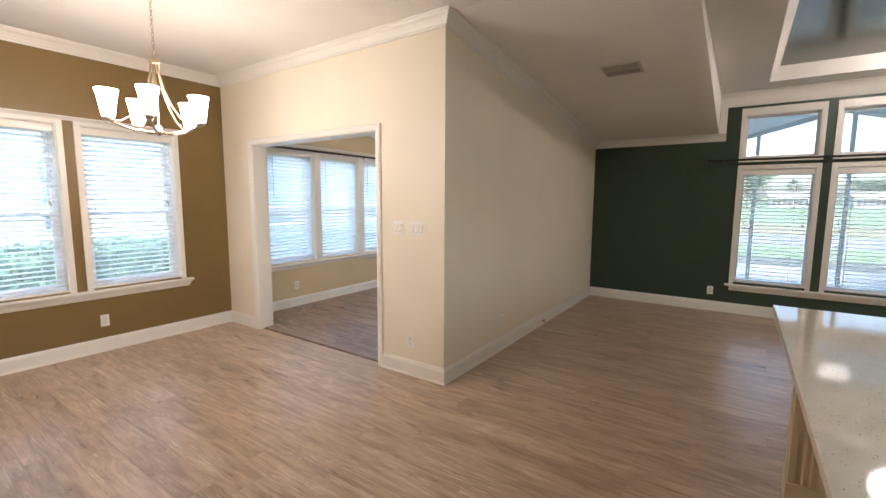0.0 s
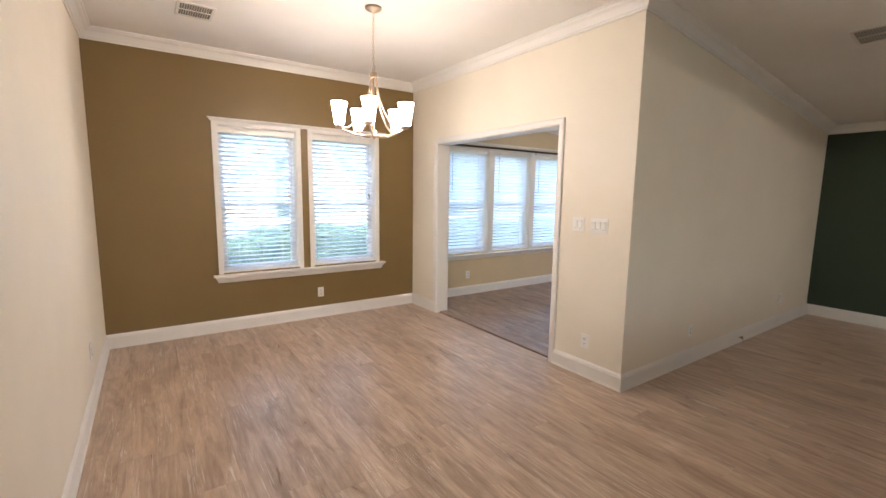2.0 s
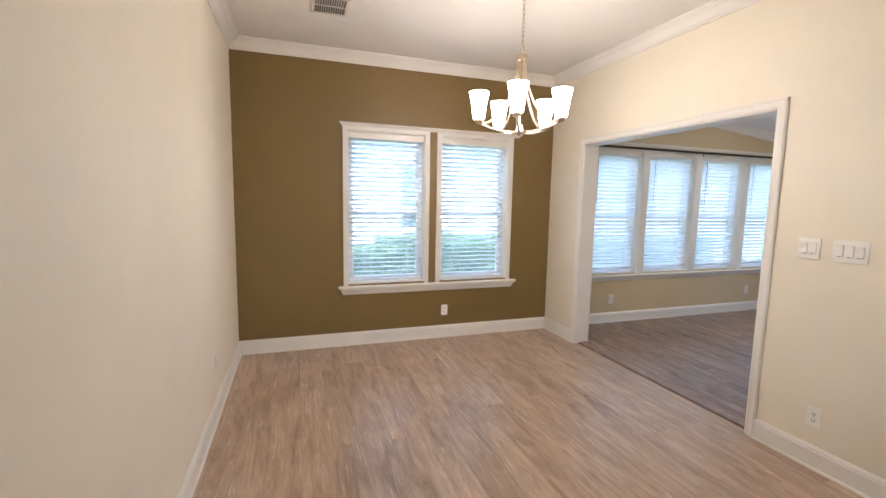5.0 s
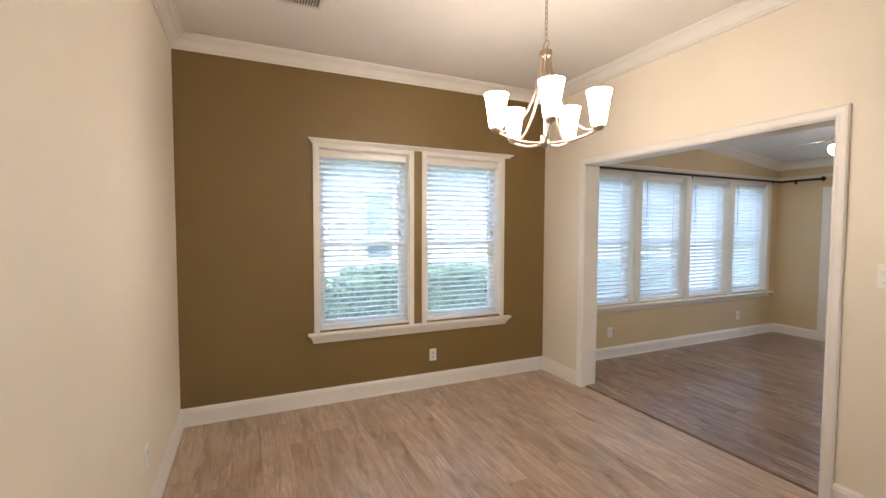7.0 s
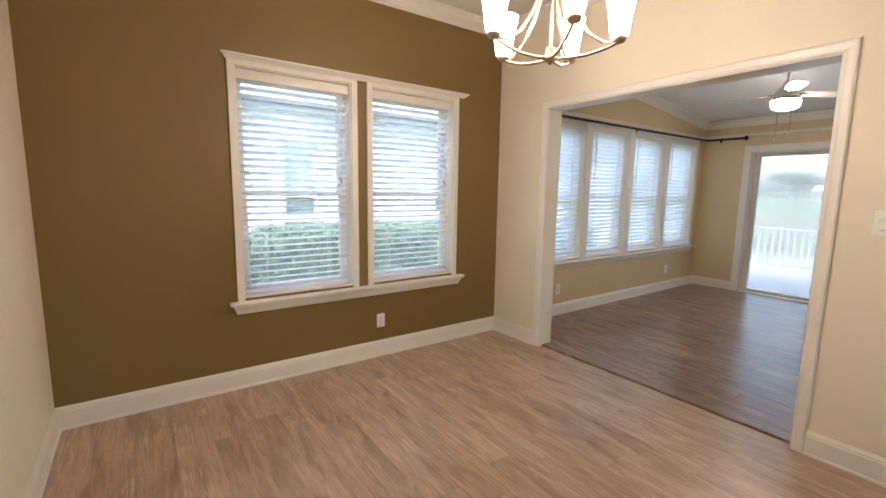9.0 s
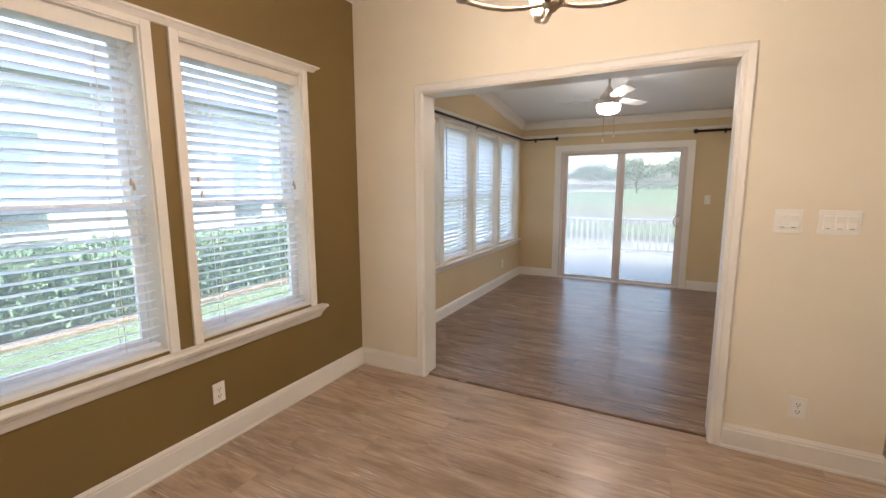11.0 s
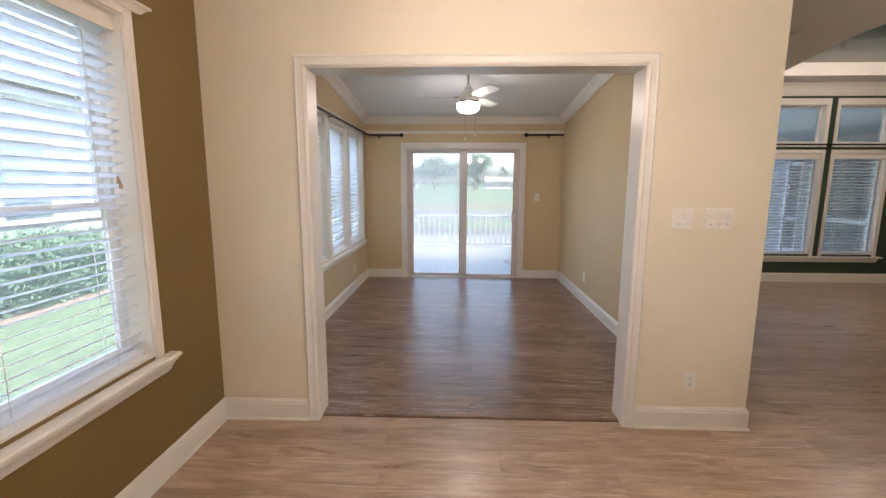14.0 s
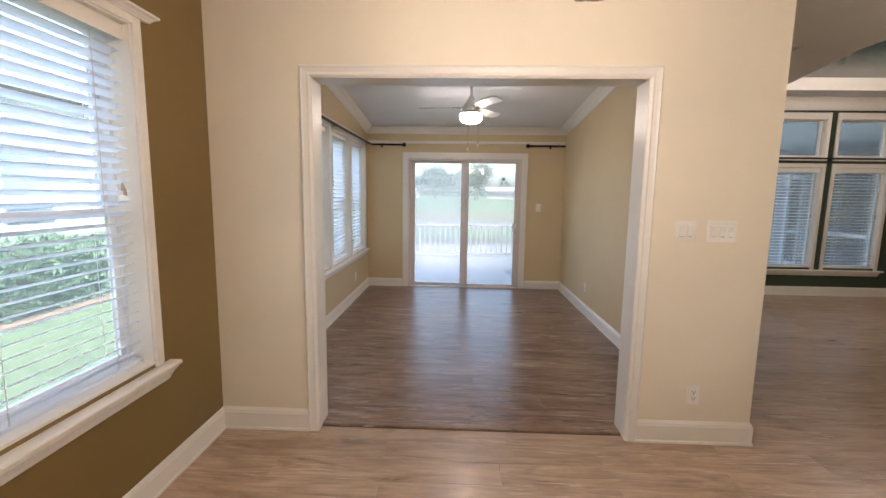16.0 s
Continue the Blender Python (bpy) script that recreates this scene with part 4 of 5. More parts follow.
# ---- tray light, mirrored in the countertop ----
fixture = thing("ceiling_light", pose(6.5, 2.60, 0.04), "round flush ceiling light with a lit frosted bowl", "ceiling light")
part("pan", lathe([(0.02, 3.028), (0.19, 3.028), (0.20, 3.015), (0.20, 2.985), (0.185, 2.98)], 32), NICKEL, fixture, smooth=True)
part("bowl", lathe([(0.183, 2.979), (0.19, 2.94), (0.18, 2.89), (0.145, 2.845), (0.09, 2.815), (0.02, 2.803)], 32), TRAYLAMP, fixture, "lit frosted glass bowl", smooth=True)


# ---- plates: local x across, y out of the wall towards the room, z up ----
def outlet(m):
    ob = thing("wall_outlet", m, "ivory duplex wall outlet plate", "outlet", "wall outlets")
    part("plate", box(-0.036, 0.036, 0, 0.006, -0.058, 0.058, 0.0025), PLATE, ob)
    for z in (-0.020, 0.020):
        face = part("receptacle", box(-0.017, 0.017, 0.006, 0.0085, z - 0.014, z + 0.014, 0.001), PLATE, ob)
        for x0, x1, a, b in ((-0.0090, -0.0055, -0.003, 0.008), (0.0055, 0.0090, -0.003, 0.007), (-0.0028, 0.0028, -0.0115, -0.006)):
            part("slot", box(x0, x1, 0.0085, 0.0090, z + a, z + b), DARKSLOT, face)
    part("screw", box(-0.002, 0.002, 0.006, 0.0072, -0.002, 0.002), NICKEL, ob)
    return ob


def switch_plate(m, gangs, label):
    ob = thing("light_switch", m, label, "light switch")
    w = 0.023 + 0.023 * gangs * 2 - 0.023 + 0.024
    part("plate", box(-w / 2, w / 2, 0, 0.006, -0.060, 0.060, 0.003), PLATE, ob)
    for k in range(gangs):
        x = (k - (gangs - 1) / 2) * 0.046
        part("rocker", prism([(0, -0.033), (0.0085, -0.031), (0.006, 0.0), (0.0115, 0.031), (0, 0.033)],
             lambda y, z: Vector((x - 0.0165, 0.005 + y, z)), lambda y, z: Vector((x + 0.0165, 0.005 + y, z))), PLATE, ob)
        part("indicator", box(x - 0.010, x + 0.010, 0.0125, 0.0135, -0.0305, -0.0285), DARKSLOT, ob)
    return ob


SOUTH_FACE, EAST_FACE, WEST_FACE, NORTH_FACE = 180, -90, 90, 0
outlet(pose(0, -1.290, 0.308, 0, 0, EAST_FACE))
outlet(pose(2.856, 0, 0.304, 0, 0, SOUTH_FACE))
outlet(pose(1.19, LEFT, 0.36, 0, 0, NORTH_FACE))
outlet(pose(PIER, 1.04, 0.31, 0, 0, EAST_FACE))
outlet(pose(PIER, 3.16, 0.34, 0, 0, EAST_FACE))
outlet(pose(4.852, NORTH, 0.285, 0, 0, SOUTH_FACE))
outlet(pose(8.05, NORTH, 0.30, 0, 0, SOUTH_FACE))
outlet(pose(SUN_X0, 0.935, 0.308, 0, 0, EAST_FACE))
outlet(pose(SUN_X0, 3.32, 0.316, 0, 0, EAST_FACE))
outlet(pose(SUN_X1, 2.80, 0.335, 0, 0, WEST_FACE))
switch_plate(pose(2.730, 0, 1.279, 0, 0, SOUTH_FACE), 2, "ivory two-gang rocker switch on cream wall")
switch_plate(pose(2.929, 0, 1.278, 0, 0, SOUTH_FACE), 3, "ivory three-gang rocker switch on cream wall")
switch_plate(pose(2.658, NORTH, 1.275, 0, 0, SOUTH_FACE), 1, "ivory single rocker switch beside the sliding door")


# ---- vents ----
def air_vent(m, length, width, label, backing_mat):
    ob = thing("air_vent", m, label, "air vent")
    fr = bmesh.new()
    for a, b, c, d in ((-length / 2, length / 2, -width / 2, -width / 2 + 0.022), (-length / 2, length / 2, width / 2 - 0.022, width / 2),
                       (-length / 2, -length / 2 + 0.022, -width / 2 + 0.022, width / 2 - 0.022), (length / 2 - 0.022, length / 2, -width / 2 + 0.022, width / 2 - 0.022)):
        add_box(fr, a, b, c, d, -0.010, 0.0, 0.002)
    part("frame", fr, VENTMAT, ob)
    # flat sheet behind the louvres; its colour sets how dark the slots look
    part("backing", box(-length / 2 + 0.02, length / 2 - 0.02, -width / 2 + 0.02, width / 2 - 0.02, -0.003, -0.001), backing_mat, ob)
    data = bpy.data.meshes.new("louvre")
    bm = prism([(-0.001, 0), (0.001, 0), (0.006, -0.010), (0.004, -0.010)], lambda u, z: Vector((u, -width / 2 + 0.02, z)), lambda u, z: Vector((u, width / 2 - 0.02, z)))
    bm.to_mesh(data)
    bm.free()
    data.materials.append(VENTMAT)
    x = -length / 2 + 0.034
    while x < length / 2 - 0.03:
        s = new("louvre", data)
        s.parent = ob
        s.location = (x, 0, 0)
        x += 0.0165
    part("divider", box(-length / 2 + 0.02, length / 2 - 0.02, -0.003, 0.003, -0.011, -0.003), VENTMAT, ob)
    return ob


air_vent(pose(0.985, -2.56, CEILING, 0, 0, 90), 0.26, 0.30, "white louvred air vent in the dining ceiling", DARKBACKING)
vy = 1.53
air_vent(pose(4.13, vy, CEILING - LS * vy - 0.001, -math.degrees(math.atan(LS)), 0, 0), 0.34, 0.27, "pale louvred air vent in the sloping ceiling", PALEBACKING)

# loose cable by the baseboard
stub = thing("cable_stub", pose(PIER, 2.09, 0), "short brown cable end sticking out at the baseboard", "cable")
part("cable", tube([(0.012, 0, 0.05), (0.035, 0.01, 0.06), (0.05, 0.02, 0.03), (0.055, 0.02, 0.008)], 0.004, 8), BRASS, stub, smooth=True)
part("plug", box(0.03, 0.05, 0.0, 0.02, 0.048, 0.072, 0.003), BRASS, stub)

# ---- kitchen island ----
island = thing("kitchen_island", pose(5.30, 0.27, 0), "cream painted island cabinet with fluted corner post", "kitchen island")
part("body", box(0.42, 1.20, -2.75, -0.42, 0.10, 0.878, 0.003), CABINET, island)
part("plinth", box(0.46, 1.16, -2.70, -0.46, 0.0, 0.10), CABINET, island)
for y in (-2.72, -1.95, -1.18):
    part("panel", box(0.405, 0.42, y, y + 0.74, 0.14, 0.85, 0.006), CABINET, island)


def fluted_post():
    pts = []
    w, flutes = 0.075, 3
    for side in range(4):
        a = radians(90 * side)
        edge = [(-w, -w), (-w * 0.72, -w)]
        for k in range(flutes):
            c = (-0.44 + 0.44 * k) * w
            for t in range(7):
                b = math.pi * t / 6
                edge.append((c - 0.19 * w * math.cos(b), -w + 0.13 * w * math.sin(b)))
        edge.append((w * 0.72, -w))
        for u, v in edge:
            pts.append((u * math.cos(a) - v * math.sin(a), u * math.sin(a) + v * math.cos(a)))
    return prism(pts, lambda u, v: Vector((u, v, 0.12)), lambda u, v: Vector((u, v, 0.80)))


post = part("post", fluted_post(), CABINET, island, "fluted cream post")
post.location = (0.185, -0.36, 0)
part("post_base", box(-0.082, 0.082, -0.082, 0.082, 0.0, 0.12, 0.004), CABINET, post)
part("post_cap", box(-0.082, 0.082, -0.082, 0.082, 0.80, 0.878, 0.004), CABINET, post)
counter = tagged(mesh_ob("countertop", box(5.318, 6.56, -2.50, 0.31, 0.884, 0.920, 0.004), QUARTZ), "pale speckled quartz countertop on the island", "countertop")

# ---- outdoors ----
structure("ground", box(-2500, 2500, -800, 3500, -0.9, -0.5), LAWN, "wide pale green mown lawn", "ground")
structure("ground_dry", box(-300, 300, 30.2, 44.0, -0.5, -0.494), DRYGRASS, "straw-coloured dry strip of lawn", "ground")
# dark grey-green band laid across the lawn
structure("ground_dark_band", box(-120, 120, 14.2, 16.6, -0.5, -0.494), DARKSTRIP, "dark grey-green strip across the lawn", "ground")
structure("ground_sand", box(-120, 120, 10.9, 14.2, -0.5, -0.494), SANDBED, "pale sandy strip before the deck", "ground")
structure("path", box(-300, 300, 22.0, 29.2, -0.5, -0.485), PATHMAT, "pale asphalt path crossing the lawn", "path")
structure("ground_bed", box(-6.5, -4.75, -16, 16, -0.5, -0.46), MULCH, "brown mulch bed under the hedge", "garden bed")


def hedge(m, length, depth, height, seed, label):
    """A clipped hedge: a solid dark green core under many small turned leaves."""
    rng = random.Random(seed)
    ob = thing("hedge", m, label, "hedge")
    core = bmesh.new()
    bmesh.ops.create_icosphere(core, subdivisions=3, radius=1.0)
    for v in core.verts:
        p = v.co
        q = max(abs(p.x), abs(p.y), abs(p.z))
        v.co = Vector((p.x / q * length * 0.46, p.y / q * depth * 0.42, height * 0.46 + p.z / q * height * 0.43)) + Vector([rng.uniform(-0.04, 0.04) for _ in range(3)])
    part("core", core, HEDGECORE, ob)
    verts, faces = [], []
    for k in range(5200):
        u, v = rng.random(), rng.random()
        face = rng.random()
        if face < 0.40:
            p = Vector(((u - 0.5) * length, depth * 0.5, v * height))
        elif face < 0.68:
            p = Vector(((u - 0.5) * length, (v - 0.5) * depth, height))
        elif face < 0.8:
            p = Vector(((rng.choice((-0.5, 0.5))) * length, (u - 0.5) * depth, v * height))
        else:
            p = Vector(((u - 0.5) * length, -depth * 0.5, v * height))
        p += Vector([rng.gauss(0, 0.045) for _ in range(3)])
        p.z += 0.09 * noise.noise(Vector((p.x * 2.1 + seed, p.y, 0)))
        p.z = max(p.z, 0.01)
        turn = Euler((rng.uniform(-1.2, 1.2), rng.uniform(-1.2, 1.2), rng.uniform(0, 6.28))).to_matrix()
        s = rng.uniform(0.035, 0.07)
        i = len(verts)
        for q in ((-0.9, 0, 0), (0, -0.4, 0.12), (1.1, 0, 0), (0, 0.4, 0.12)):
            verts.append(p + turn @ (Vector(q) * s))
        faces += [(i, i + 1, i + 2), (i, i + 2, i + 3)]
    data = bpy.data.meshes.new("foliage")
    data.from_pydata(verts, [], faces)
    data.materials.append(LEAF)
    leaves = new("foliage", data)
    leaves.parent = ob
    leaves["kind"] = "stuff"
    return ob


hedge(pose(-5.45, -2.4, -0.5, 0, 0, -90), 2.6, 0.9, 0.88, 3, "clipped green hedge bush before the pale house")
hedge(pose(-5.45, 0.5, -0.5, 0, 0, -90), 3.1, 0.95, 1.08, 4, "rounded green hedge bush before the pale house")
hedge(pose(-5.45, 3.8, -0.5, 0, 0, -90), 3.3, 0.95, 1.05, 5, "clipped green hedge bush before the pale house")
hedge(pose(-5.5, 7.3, -0.5, 0, 0, -90), 3.4, 0.95, 1.0, 6, "clipped green hedge bush before the pale house")


def neighbour_house():
    ob = thing("house", pose(-6.5, 0, -0.5), "pale single-storey neighbour house with shaded windows", "house")
    holes = [(-0.27, 0.49, 1.22, 2.86), (3.70, 4.60, 1.22, 2.72), (4.78, 5.85, 1.22, 2.72), (-5.3, -4.2, 1.25, 2.75), (9.0, 10.1, 1.25, 2.75)]
    part("wall", wall_mesh("x", -0.25, 0.0, -14, 13, 0.0, 3.75, holes), SIDING, ob)
    part("wall", box(-9, -0.25, 12.75, 13, 0, 3.75), SIDING, ob)
    part("wall", box(-9, -0.25, -14, -13.75, 0, 3.75), SIDING, ob)
    part("roof", prism([(0.4, 3.70), (0.4, 3.82), (-4.6, 5.5), (-9.6, 3.82), (-9.6, 3.70)], lambda x, z: Vector((x, -14.6, z)), lambda x, z: Vector((x, 13.6, z))), ROOF, ob)
    part("fascia", box(0.4, 0.43, -14.6, 13.6, 3.66, 3.84), VINYL, ob)
    for a, b, z0, z1 in holes:
        fr = bmesh.new()
        for p in ((a, a + 0.06, z0, z1), (b - 0.06, b, z0, z1), (a + 0.06, b - 0.06, z0, z0 + 0.06), (a + 0.06, b - 0.06, z1 - 0.06, z1), (a + 0.06, b - 0.06, z0 + 0.47, z0 + 0.60)):
            add_box(fr, -0.14, -0.06, *p)
        w = part("window", fr, VINYL, ob)
        part("pane", box(-0.12, -0.10, a + 0.06, b - 0.06, z0 + 0.60, z1 - 0.06), BLUEGLASS, w)
        part("pane", box(-0.12, -0.10, a + 0.06, b - 0.06, z0 + 0.06, z0 + 0.47), SHADEGLASS, w)
        part("sill", box(0.0, 0.06, a - 0.06, b + 0.06, z0 - 0.06, z0), VINYL, w)
    return ob


neighbour_house()

# deck, railing and porch
deck = tagged(new("deck"), "pale grey board deck behind the house", "deck", kind="structure")
for k in range(28):
    y = NORTH + 0.17 + 0.142 * k
    part("deck_board", box(-1.6, 9.4, y, y + 0.136, -0.155, -0.125), DECKMAT, deck)
part("fascia", box(-1.6, 9.4, NORTH + 0.17 + 0.142 * 28, NORTH + 0.20 + 0.142 * 28, -0.5, -0.125), VINYL, deck)
part("joist", box(-1.5, 9.3, NORTH + 0.2, 8.0, -0.5, -0.16), BARK, deck)


def railing(x0, x1, y):
    ob = thing("deck_railing", pose(0, y, -0.125), "white picket deck railing", "railing")
    part("top_rail", box(x0, x1, -0.045, 0.045, 0.81, 0.845, 0.006), DIMWHITE, ob)
    part("bottom_rail", box(x0, x1, -0.022, 0.022, 0.11, 0.16, 0.004), DIMWHITE, ob)
    for x in (x0, x1):
        post_ = part("post", box(x - 0.05, x + 0.05, -0.05, 0.05, 0, 0.90, 0.004), DIMWHITE, ob)
        part("post_cap", box(x - 0.06, x + 0.06, -0.06, 0.06, 0.90, 0.93, 0.01), DIMWHITE, post_)
    data = bpy.data.meshes.new("picket")
    bm = box(-0.018, 0.018, -0.018, 0.018, 0.16, 0.81)
    bm.to_mesh(data)
    bm.free()
    data.materials.append(DIMWHITE)
    x = x0 + 0.13
    while x < x1 - 0.06:
        s = new("picket", data)
        s.parent = ob
        s.location = (x, 0, 0)
        x += 0.125
    return ob


railing(-1.5, 3.9, 8.0)
doormat = tagged(mesh_ob("doormat", box(0, 0.55, 0, 0.85, 0, 0.012, 0.004), MAT), "grey rectangular doormat on the deck", "doormat")
doormat.matrix_world = pose(2.50, 5.64, -0.125, 0, 0, 5)

porch = thing("screened_porch", pose(0, 0, -0.125), "white framed gable porch over the deck", "porch")
PK, PZ, SL = 6.55, 3.35, 0.27
for x, nm in ((4.05, "post"), (5.33, "post"), (6.72, "post"), (8.0, "post"), (9.2, "post")):
    part(nm, box(x - 0.035, x + 0.035, 7.96, 8.04, 0.0, PZ - abs(x - PK) * SL - 0.06, 0.004), VINYL, porch)
for a, b in ((3.6, PK), (PK, 9.38)):
    za, zb = PZ - abs(a - PK) * SL, PZ - abs(b - PK) * SL
    part("roof_panel", prism([(a, za), (b, zb), (b, zb + 0.07), (a, za + 0.07)], lambda x, z: Vector((x, NORTH + 0.17, z)), lambda x, z: Vector((x, 8.1, z))), PORCHROOF, porch)
    part("rake_beam", prism([(a, za - 0.09), (b, zb - 0.09), (b, zb), (a, za)], lambda x, z: Vector((x, 7.97, z)), lambda x, z: Vector((x, 8.05, z))), VINYL, porch)
for y in (5.5, 6.75):
    part("rafter", box(PK - 0.03, PK + 0.03, y - 0.03, y + 0.03, PZ - 0.10, PZ - 0.01), VINYL, porch)
part("ridge_beam", box(PK - 0.04, PK + 0.04, NORTH + 0.17, 8.0, PZ - 0.12, PZ - 0.015), VINYL, porch)
part("eave_beam", box(3.62, 3.70, NORTH + 0.17, 8.0, PZ - 2.95 * SL - 0.12, PZ - 2.95 * SL), VINYL, porch)
part("tie_beam", box(3.62, 9.38, 7.97, 8.05, 2.16, 2.24), VINYL, porch)

wing = thing("house_wing", pose(9.4, 0, -0.5), "grey house wing with dark glazed openings", "house")
wing_holes = [(4.9, 5.85, 0.6, 2.6), (6.1, 7.5, 0.45, 2.55), (7.85, 8.35, 0.39, 2.5)]
part("wall", wall_mesh("x", 0.0, 0.2, NORTH + 0.17, 11.0, 0.0, 3.6, wing_holes), WINGWALL, wing)
part("roof", box(-0.3, 6, NORTH + 0.17, 11.4, 3.6, 3.75), VINYL, wing)
for a, b, z0, z1 in wing_holes:
    fr = bmesh.new()
    for p in ((a, a + 0.06, z0, z1), (b - 0.06, b, z0, z1), (a + 0.06, b - 0.06, z0, z0 + 0.08), (a + 0.06, b - 0.06, z1 - 0.06, z1), (a + 0.06, b - 0.06, z0 + 0.75, z0 + 0.83)):
        add_box(fr, 0.0, 0.08, *p)
    w = part("window", fr, VINYL, wing)
    part("pane", box(0.03, 0.05, a + 0.06, b - 0.06, z0 + 0.08, z1 - 0.06), DARKGLASS, w)


def far_house(x, y, length, label):
    ob = thing("house", pose(x, y, -0.5), label, "house")
    part("wall", box(0, length, 0, 9, 0, 3.3), DIMWHITE, ob)
    part("roof", prism([(-0.9, 3.25), (9.9, 3.25), (9.9, 3.4), (4.5, 5.3), (-0.9, 3.4)], lambda v, z: Vector((-0.7, v - 0.6, z)), lambda v, z: Vector((length + 0.7, v - 0.6, z))), ROOF, ob)
    part("porch_slab", box(0, length, -2.0, 0, 0, 0.2), DIMWHITE, ob)
    part("porch_roof", box(-0.3, length + 0.3, -2.2, 0, 2.9, 3.2), DIMWHITE, ob)
    u = 0.3
    while u < length:
        part("column", box(u - 0.12, u + 0.12, -1.95, -1.70, 0.2, 2.9), DIMWHITE, ob)
        if u + 1.2 < length:
            w = part("window", box(u + 0.35, u + 1.15, -0.05, 0.02, 0.6, 2.4), VINYL, ob)
            part("pane", box(u + 0.42, u + 1.08, -0.07, -0.05, 0.68, 2.32), DARKGLASS, w)
        u += 1.5
    return ob


far_house(13.5, 188, 16, "far white house with a columned porch")
far_house(36.0, 192, 24, "far white house with a long porch")
far_house(-42.0, 180, 26, "far white house behind trees")
far_house(72.0, 200, 26, "far white house with a long porch")


def tree(x, y, height, spread, seed, label):
    rng = random.Random(seed)
    ob = thing("tree", pose(x, y, -0.5), label, "tree")
    wood = bmesh.new()
    trunk = height * 0.34
    lean = rng.uniform(-0.3, 0.3)
    tube([(0, 0, 0), (lean * 0.4, 0, trunk * 0.5), (lean, 0.1, trunk)], [0.28, 0.22, 0.17], 8, wood)
    tips = []
    for k in range(7):
        a = 2 * math.pi * k / 7 + rng.uniform(-0.3, 0.3)
        r = spread * rng.uniform(0.25, 0.46)
        tip = Vector((lean + r * math.cos(a), r * math.sin(a), trunk + (height - trunk) * rng.uniform(0.25, 0.75)))
        tube([(lean, 0.1, trunk * 0.92), tuple(Vector((lean, 0.1, trunk)).lerp(tip, 0.5) + Vector((0, 0, 0.3))), tuple(tip)], [0.13, 0.08, 0.03], 6, wood)
        tips.append(tip)
    tips.append(Vector((lean, 0, height * 0.85)))
    part("trunk", wood, BARK, ob)
    verts, faces = [], []
    for k in range(3200):
        c = rng.choice(tips)
        p = c + Vector((rng.gauss(0, spread * 0.14), rng.gauss(0, spread * 0.14), rng.gauss(0, height * 0.085)))
        turn = Euler((rng.uniform(0, 6.28), rng.uniform(0, 6.28), rng.uniform(0, 6.28))).to_matrix()
        s = rng.uniform(0.18, 0.42)
        i = len(verts)
        for q in ((-1, 0, 0), (0, -0.5, 0.1), (1, 0, 0), (0, 0.5, 0.1)):
            verts.append(p + turn @ (Vector(q) * s))
        faces += [(i, i + 1, i + 2), (i, i + 2, i + 3)]
    data = bpy.data.meshes.new("crown")
    data.from_pydata(verts, [], faces)
    data.materials.append(TREELEAF)
    crown_ = new("crown", data)
    crown_.parent = ob
    return ob


tree(-6.5, 140, 11.0, 15.0, 11, "broad far tree with a grey-green crown")
tree(-19.0, 150, 9.5, 11.0, 12, "broad far tree with a grey-green crown")
tree(6.6, 136, 11.5, 8.5, 13, "tall far tree with a grey-green crown")
tree(-34.0, 205, 10.5, 8.0, 14, "far tree rising behind the white house")
tree(46.0, 215, 10.5, 14.0, 16, "far tree rising behind the houses")
tree(62.0, 215, 11.0, 14.0, 17, "far tree rising behind the houses")
tree(-52.0, 200, 11.0, 14.0, 18, "far tree beside a white house")
tree(84.0, 220, 11.0, 16.0, 19, "far tree rising behind the houses")


def far_woods():
    """A low line of woods on the horizon, paled in colour for distance haze."""
    rng = random.Random(77)
    verts, faces = [], []
    for k in range(9000):
        x = rng.uniform(-260, 320)
        top = 4.0 + 2.2 * noise.noise(Vector((x * 0.05, 3.3, 0))) + 1.2 * noise.noise(Vector((x * 0.21, 7.1, 0)))
        p = Vector((x, 300 + rng.uniform(-5, 5), -0.5 + rng.random() ** 0.7 * top))
        turn = Euler((rng.uniform(0, 6.28), rng.uniform(0, 6.28), rng.uniform(0, 6.28))).to_matrix()
        s = rng.uniform(0.5, 1.1)
        i = len(verts)
        for q in ((-1, 0, 0), (0, -0.6, 0.1), (1, 0, 0), (0, 0.6, 0.1)):
            verts.append(p + turn @ (Vector(q) * s))
        faces += [(i, i + 1, i + 2), (i, i + 2, i + 3)]
    data = bpy.data.meshes.new("woods")
    data.from_pydata(verts, [], faces)
    data.materials.append(FARWOOD)
    return tagged(new("woods", data), "line of far woods with haze in its pale grey-green", "woods", kind="stuff")


far_woods()


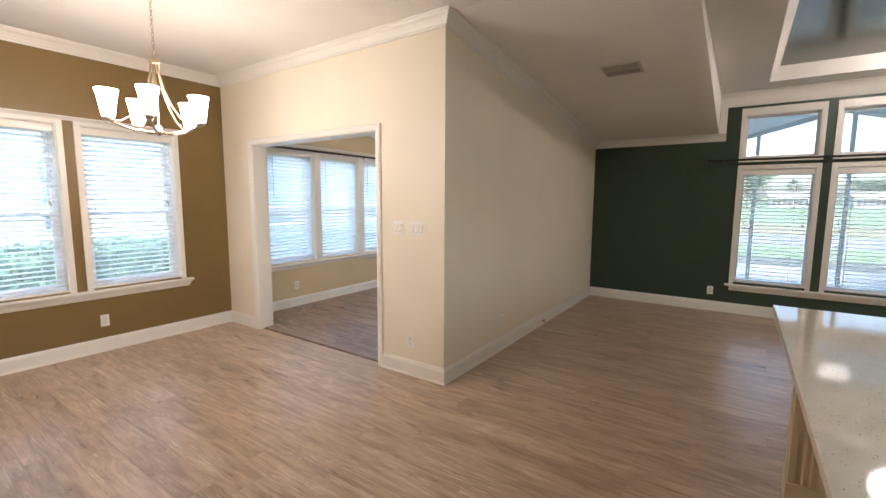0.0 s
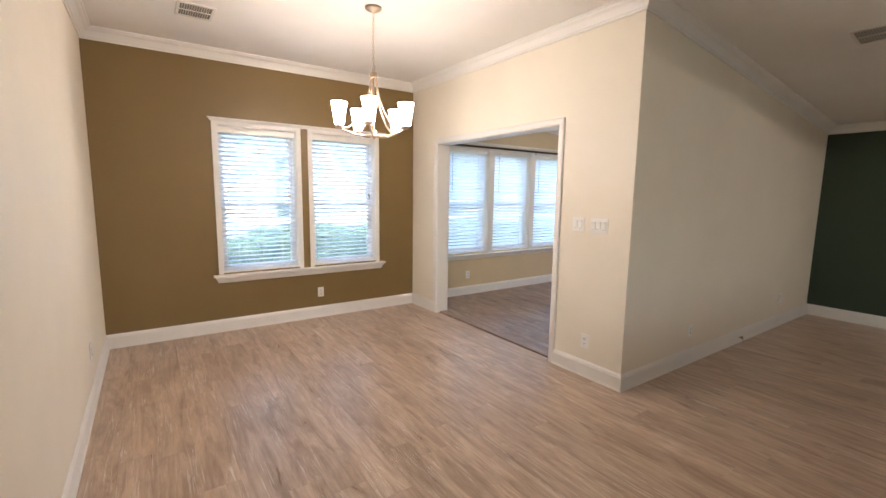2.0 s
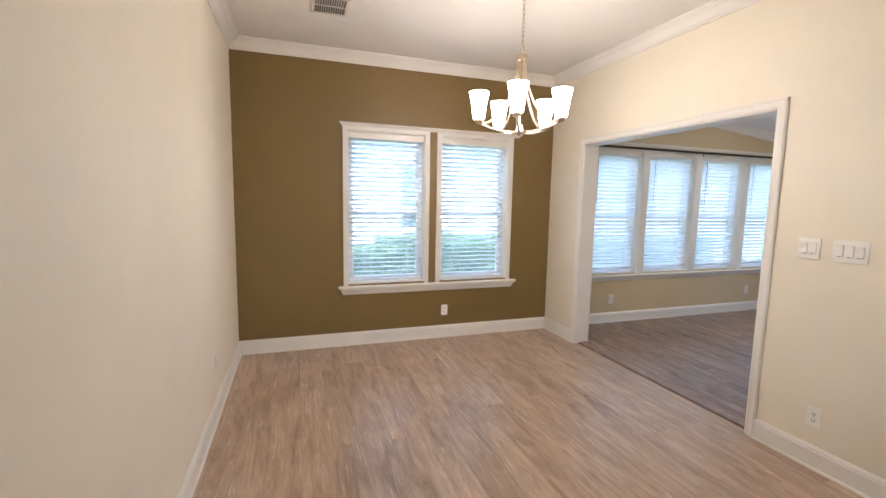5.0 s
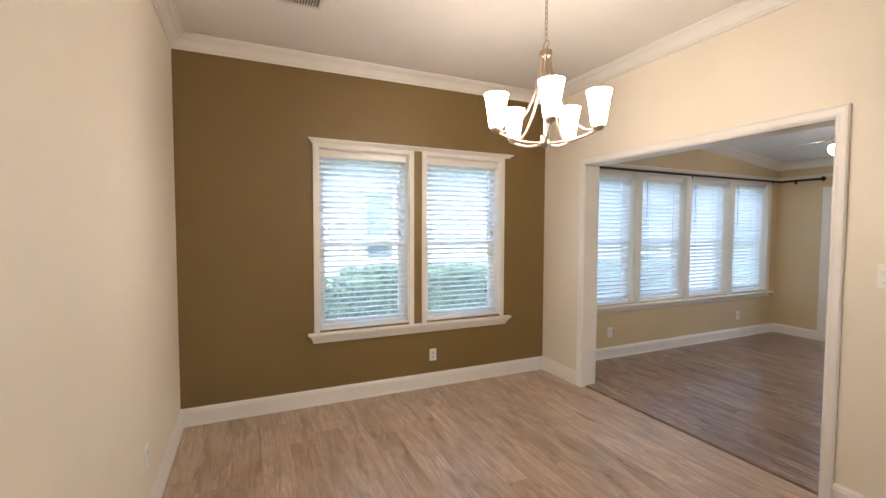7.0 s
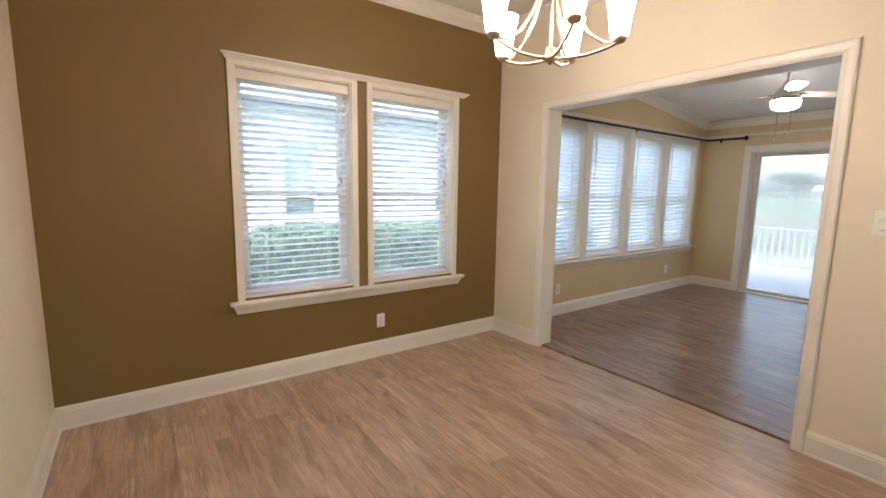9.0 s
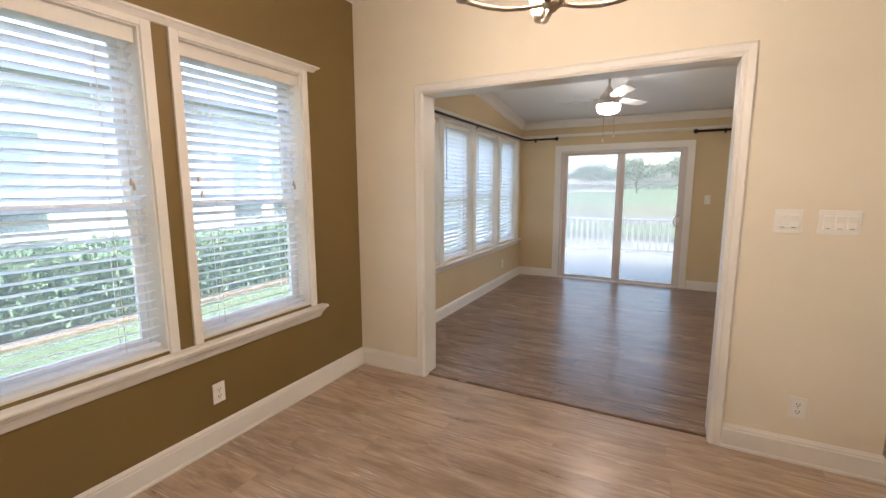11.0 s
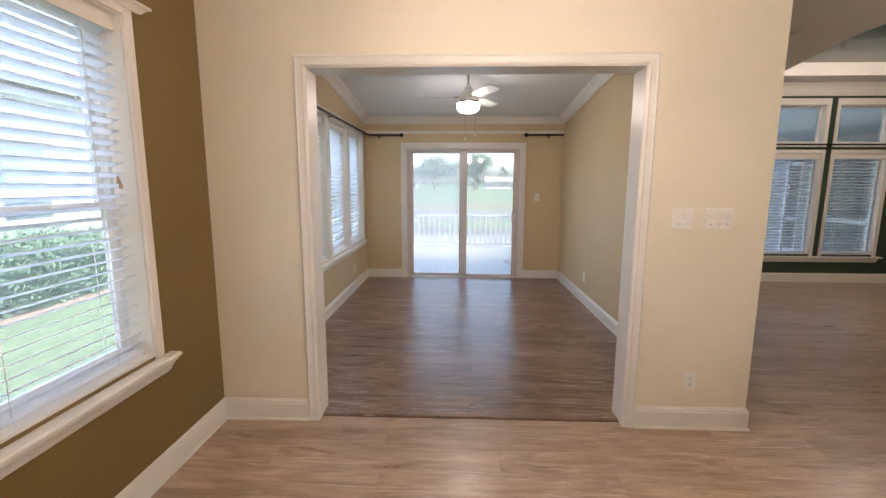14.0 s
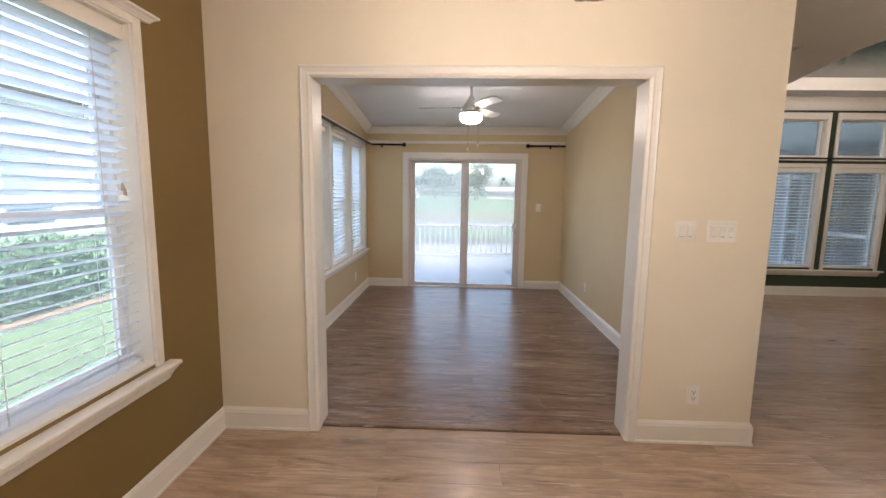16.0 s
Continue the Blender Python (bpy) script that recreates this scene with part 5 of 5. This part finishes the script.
def palm(x, y, height, seed):
    rng = random.Random(seed)
    ob = thing("palm_tree", pose(x, y, -0.5), "slim far palm tree with a feathery crown", "palm tree")
    part("trunk", tube([(0, 0, 0), (0.08, 0, height * 0.5), (0, 0, height)], [0.2, 0.15, 0.13], 8), BARK, ob)
    verts, faces = [], []
    for k in range(60):
        a, tilt = rng.uniform(0, 6.28), rng.uniform(-0.75, 1.45)
        reach = height * 0.42 * rng.uniform(0.8, 1.1)
        for j in range(2, 12):
            u = j / 11
            flat, lift = reach * u * math.cos(tilt), reach * (u * math.sin(tilt) - 0.35 * u * u)
            p = Vector((flat * math.cos(a), flat * math.sin(a), height + lift))
            ahead = Vector((math.cos(a) * math.cos(tilt), math.sin(a) * math.cos(tilt), math.sin(tilt) - 0.7 * u))
            for side in (-1, 1):
                i = len(verts)
                out = Vector((-math.sin(a), math.cos(a), rng.uniform(-0.5, 0.1))) * (0.30 * side * (1.1 - u)) + ahead * 0.42
                verts += [p, p + out, p + ahead * 0.40]
                faces.append((i, i + 1, i + 2))
    data = bpy.data.meshes.new("crown")
    data.from_pydata(verts, [], faces)
    data.materials.append(TREELEAF)
    new("crown", data).parent = ob
    return ob


palm(16.0, 140, 6.1, 21)
palm(7.9, 145, 3.4, 22)

# ---- floors, plank by plank ----
PLANK_L, PLANK_W, PLANK_T = 1.22, 0.182, 0.008
plank_cache = {}


def plank_mesh(length, width, mat):
    key = (round(length, 3), round(width, 3), mat.name)
    if key not in plank_cache:
        c = 0.0008
        g = 0.0002
        x0, x1, y0, y1 = g, length - g, g, width - g
        v = [(x0, y0, -PLANK_T), (x1, y0, -PLANK_T), (x1, y1, -PLANK_T), (x0, y1, -PLANK_T), (x0, y0, -c), (x1, y0, -c), (x1, y1, -c), (x0, y1, -c),
             (x0 + c, y0 + c, 0), (x1 - c, y0 + c, 0), (x1 - c, y1 - c, 0), (x0 + c, y1 - c, 0)]
        f = [(3, 2, 1, 0), (8, 9, 10, 11)]
        for k in range(4):
            j = (k + 1) % 4
            f += [(k, j, 4 + j, 4 + k), (4 + k, 4 + j, 8 + j, 8 + k)]
        data = bpy.data.meshes.new("plank")
        data.from_pydata(v, [], f)
        data.materials.append(mat)
        plank_cache[key] = data
    return plank_cache[key]


def lay(parent, x0, x1, y0, y1, mat, seed, as_parts, top=0.0):
    """Rows of planks along x, with staggered end joints."""
    rng = random.Random(seed)
    rest_v, rest_f = [], []
    y = y0
    while y < y1 - 0.01:
        w = min(PLANK_W, y1 - y)
        x = x0 - rng.uniform(0.0, PLANK_L * 0.85)
        while x < x1 - 0.005:
            a, b = max(x, x0), min(x + PLANK_L, x1)
            if b - a > 0.01:
                data = plank_mesh(b - a, w, mat)
                if as_parts:
                    ob = new("plank", data)
                    ob.parent = parent
                    ob.location = (a, y, top)
                else:
                    i = len(rest_v)
                    rest_v += [(v.co.x + a, v.co.y + y, v.co.z) for v in data.vertices]
                    rest_f += [tuple(i + k for k in p.vertices) for p in data.polygons]
            x += PLANK_L
        y += PLANK_W
    if not as_parts:
        data = bpy.data.meshes.new("planks")
        data.from_pydata(rest_v, [], rest_f)
        data.materials.append(mat)
        ob = new("planks", data)
        ob.parent = parent
        ob["kind"] = "stuff"


floor = structure("floor", box(-0.1, EAST + 0.1, SOUTH, NORTH, -0.06, -PLANK_T), SUBFLOOR, "light brown limed oak-look plank floor", "floor")
lay(floor, 0.0, 5.9, LEFT, 0.05, FLOOR, 41, True)
lay(floor, PIER, 7.9, 0.05, NORTH, FLOOR, 42, True)
lay(floor, HALL, EAST, SOUTH, LEFT, FLOOR_REST, 43, False)
lay(floor, 5.9, EAST, LEFT, 0.05, FLOOR_REST, 44, False)
lay(floor, 7.9, EAST, 0.05, NORTH, FLOOR_REST, 45, False)
sunfloor = structure("floor_sunroom", box(SUN_X0, SUN_X1, 0.138, NORTH, -0.005, 0.0015), SUBFLOOR, "grey-brown oak-look plank floor of the sunroom", "floor")
lay(sunfloor, SUN_X0, SUN_X1, 0.138, NORTH, SUNFLOOR, 46, True, 0.0105)
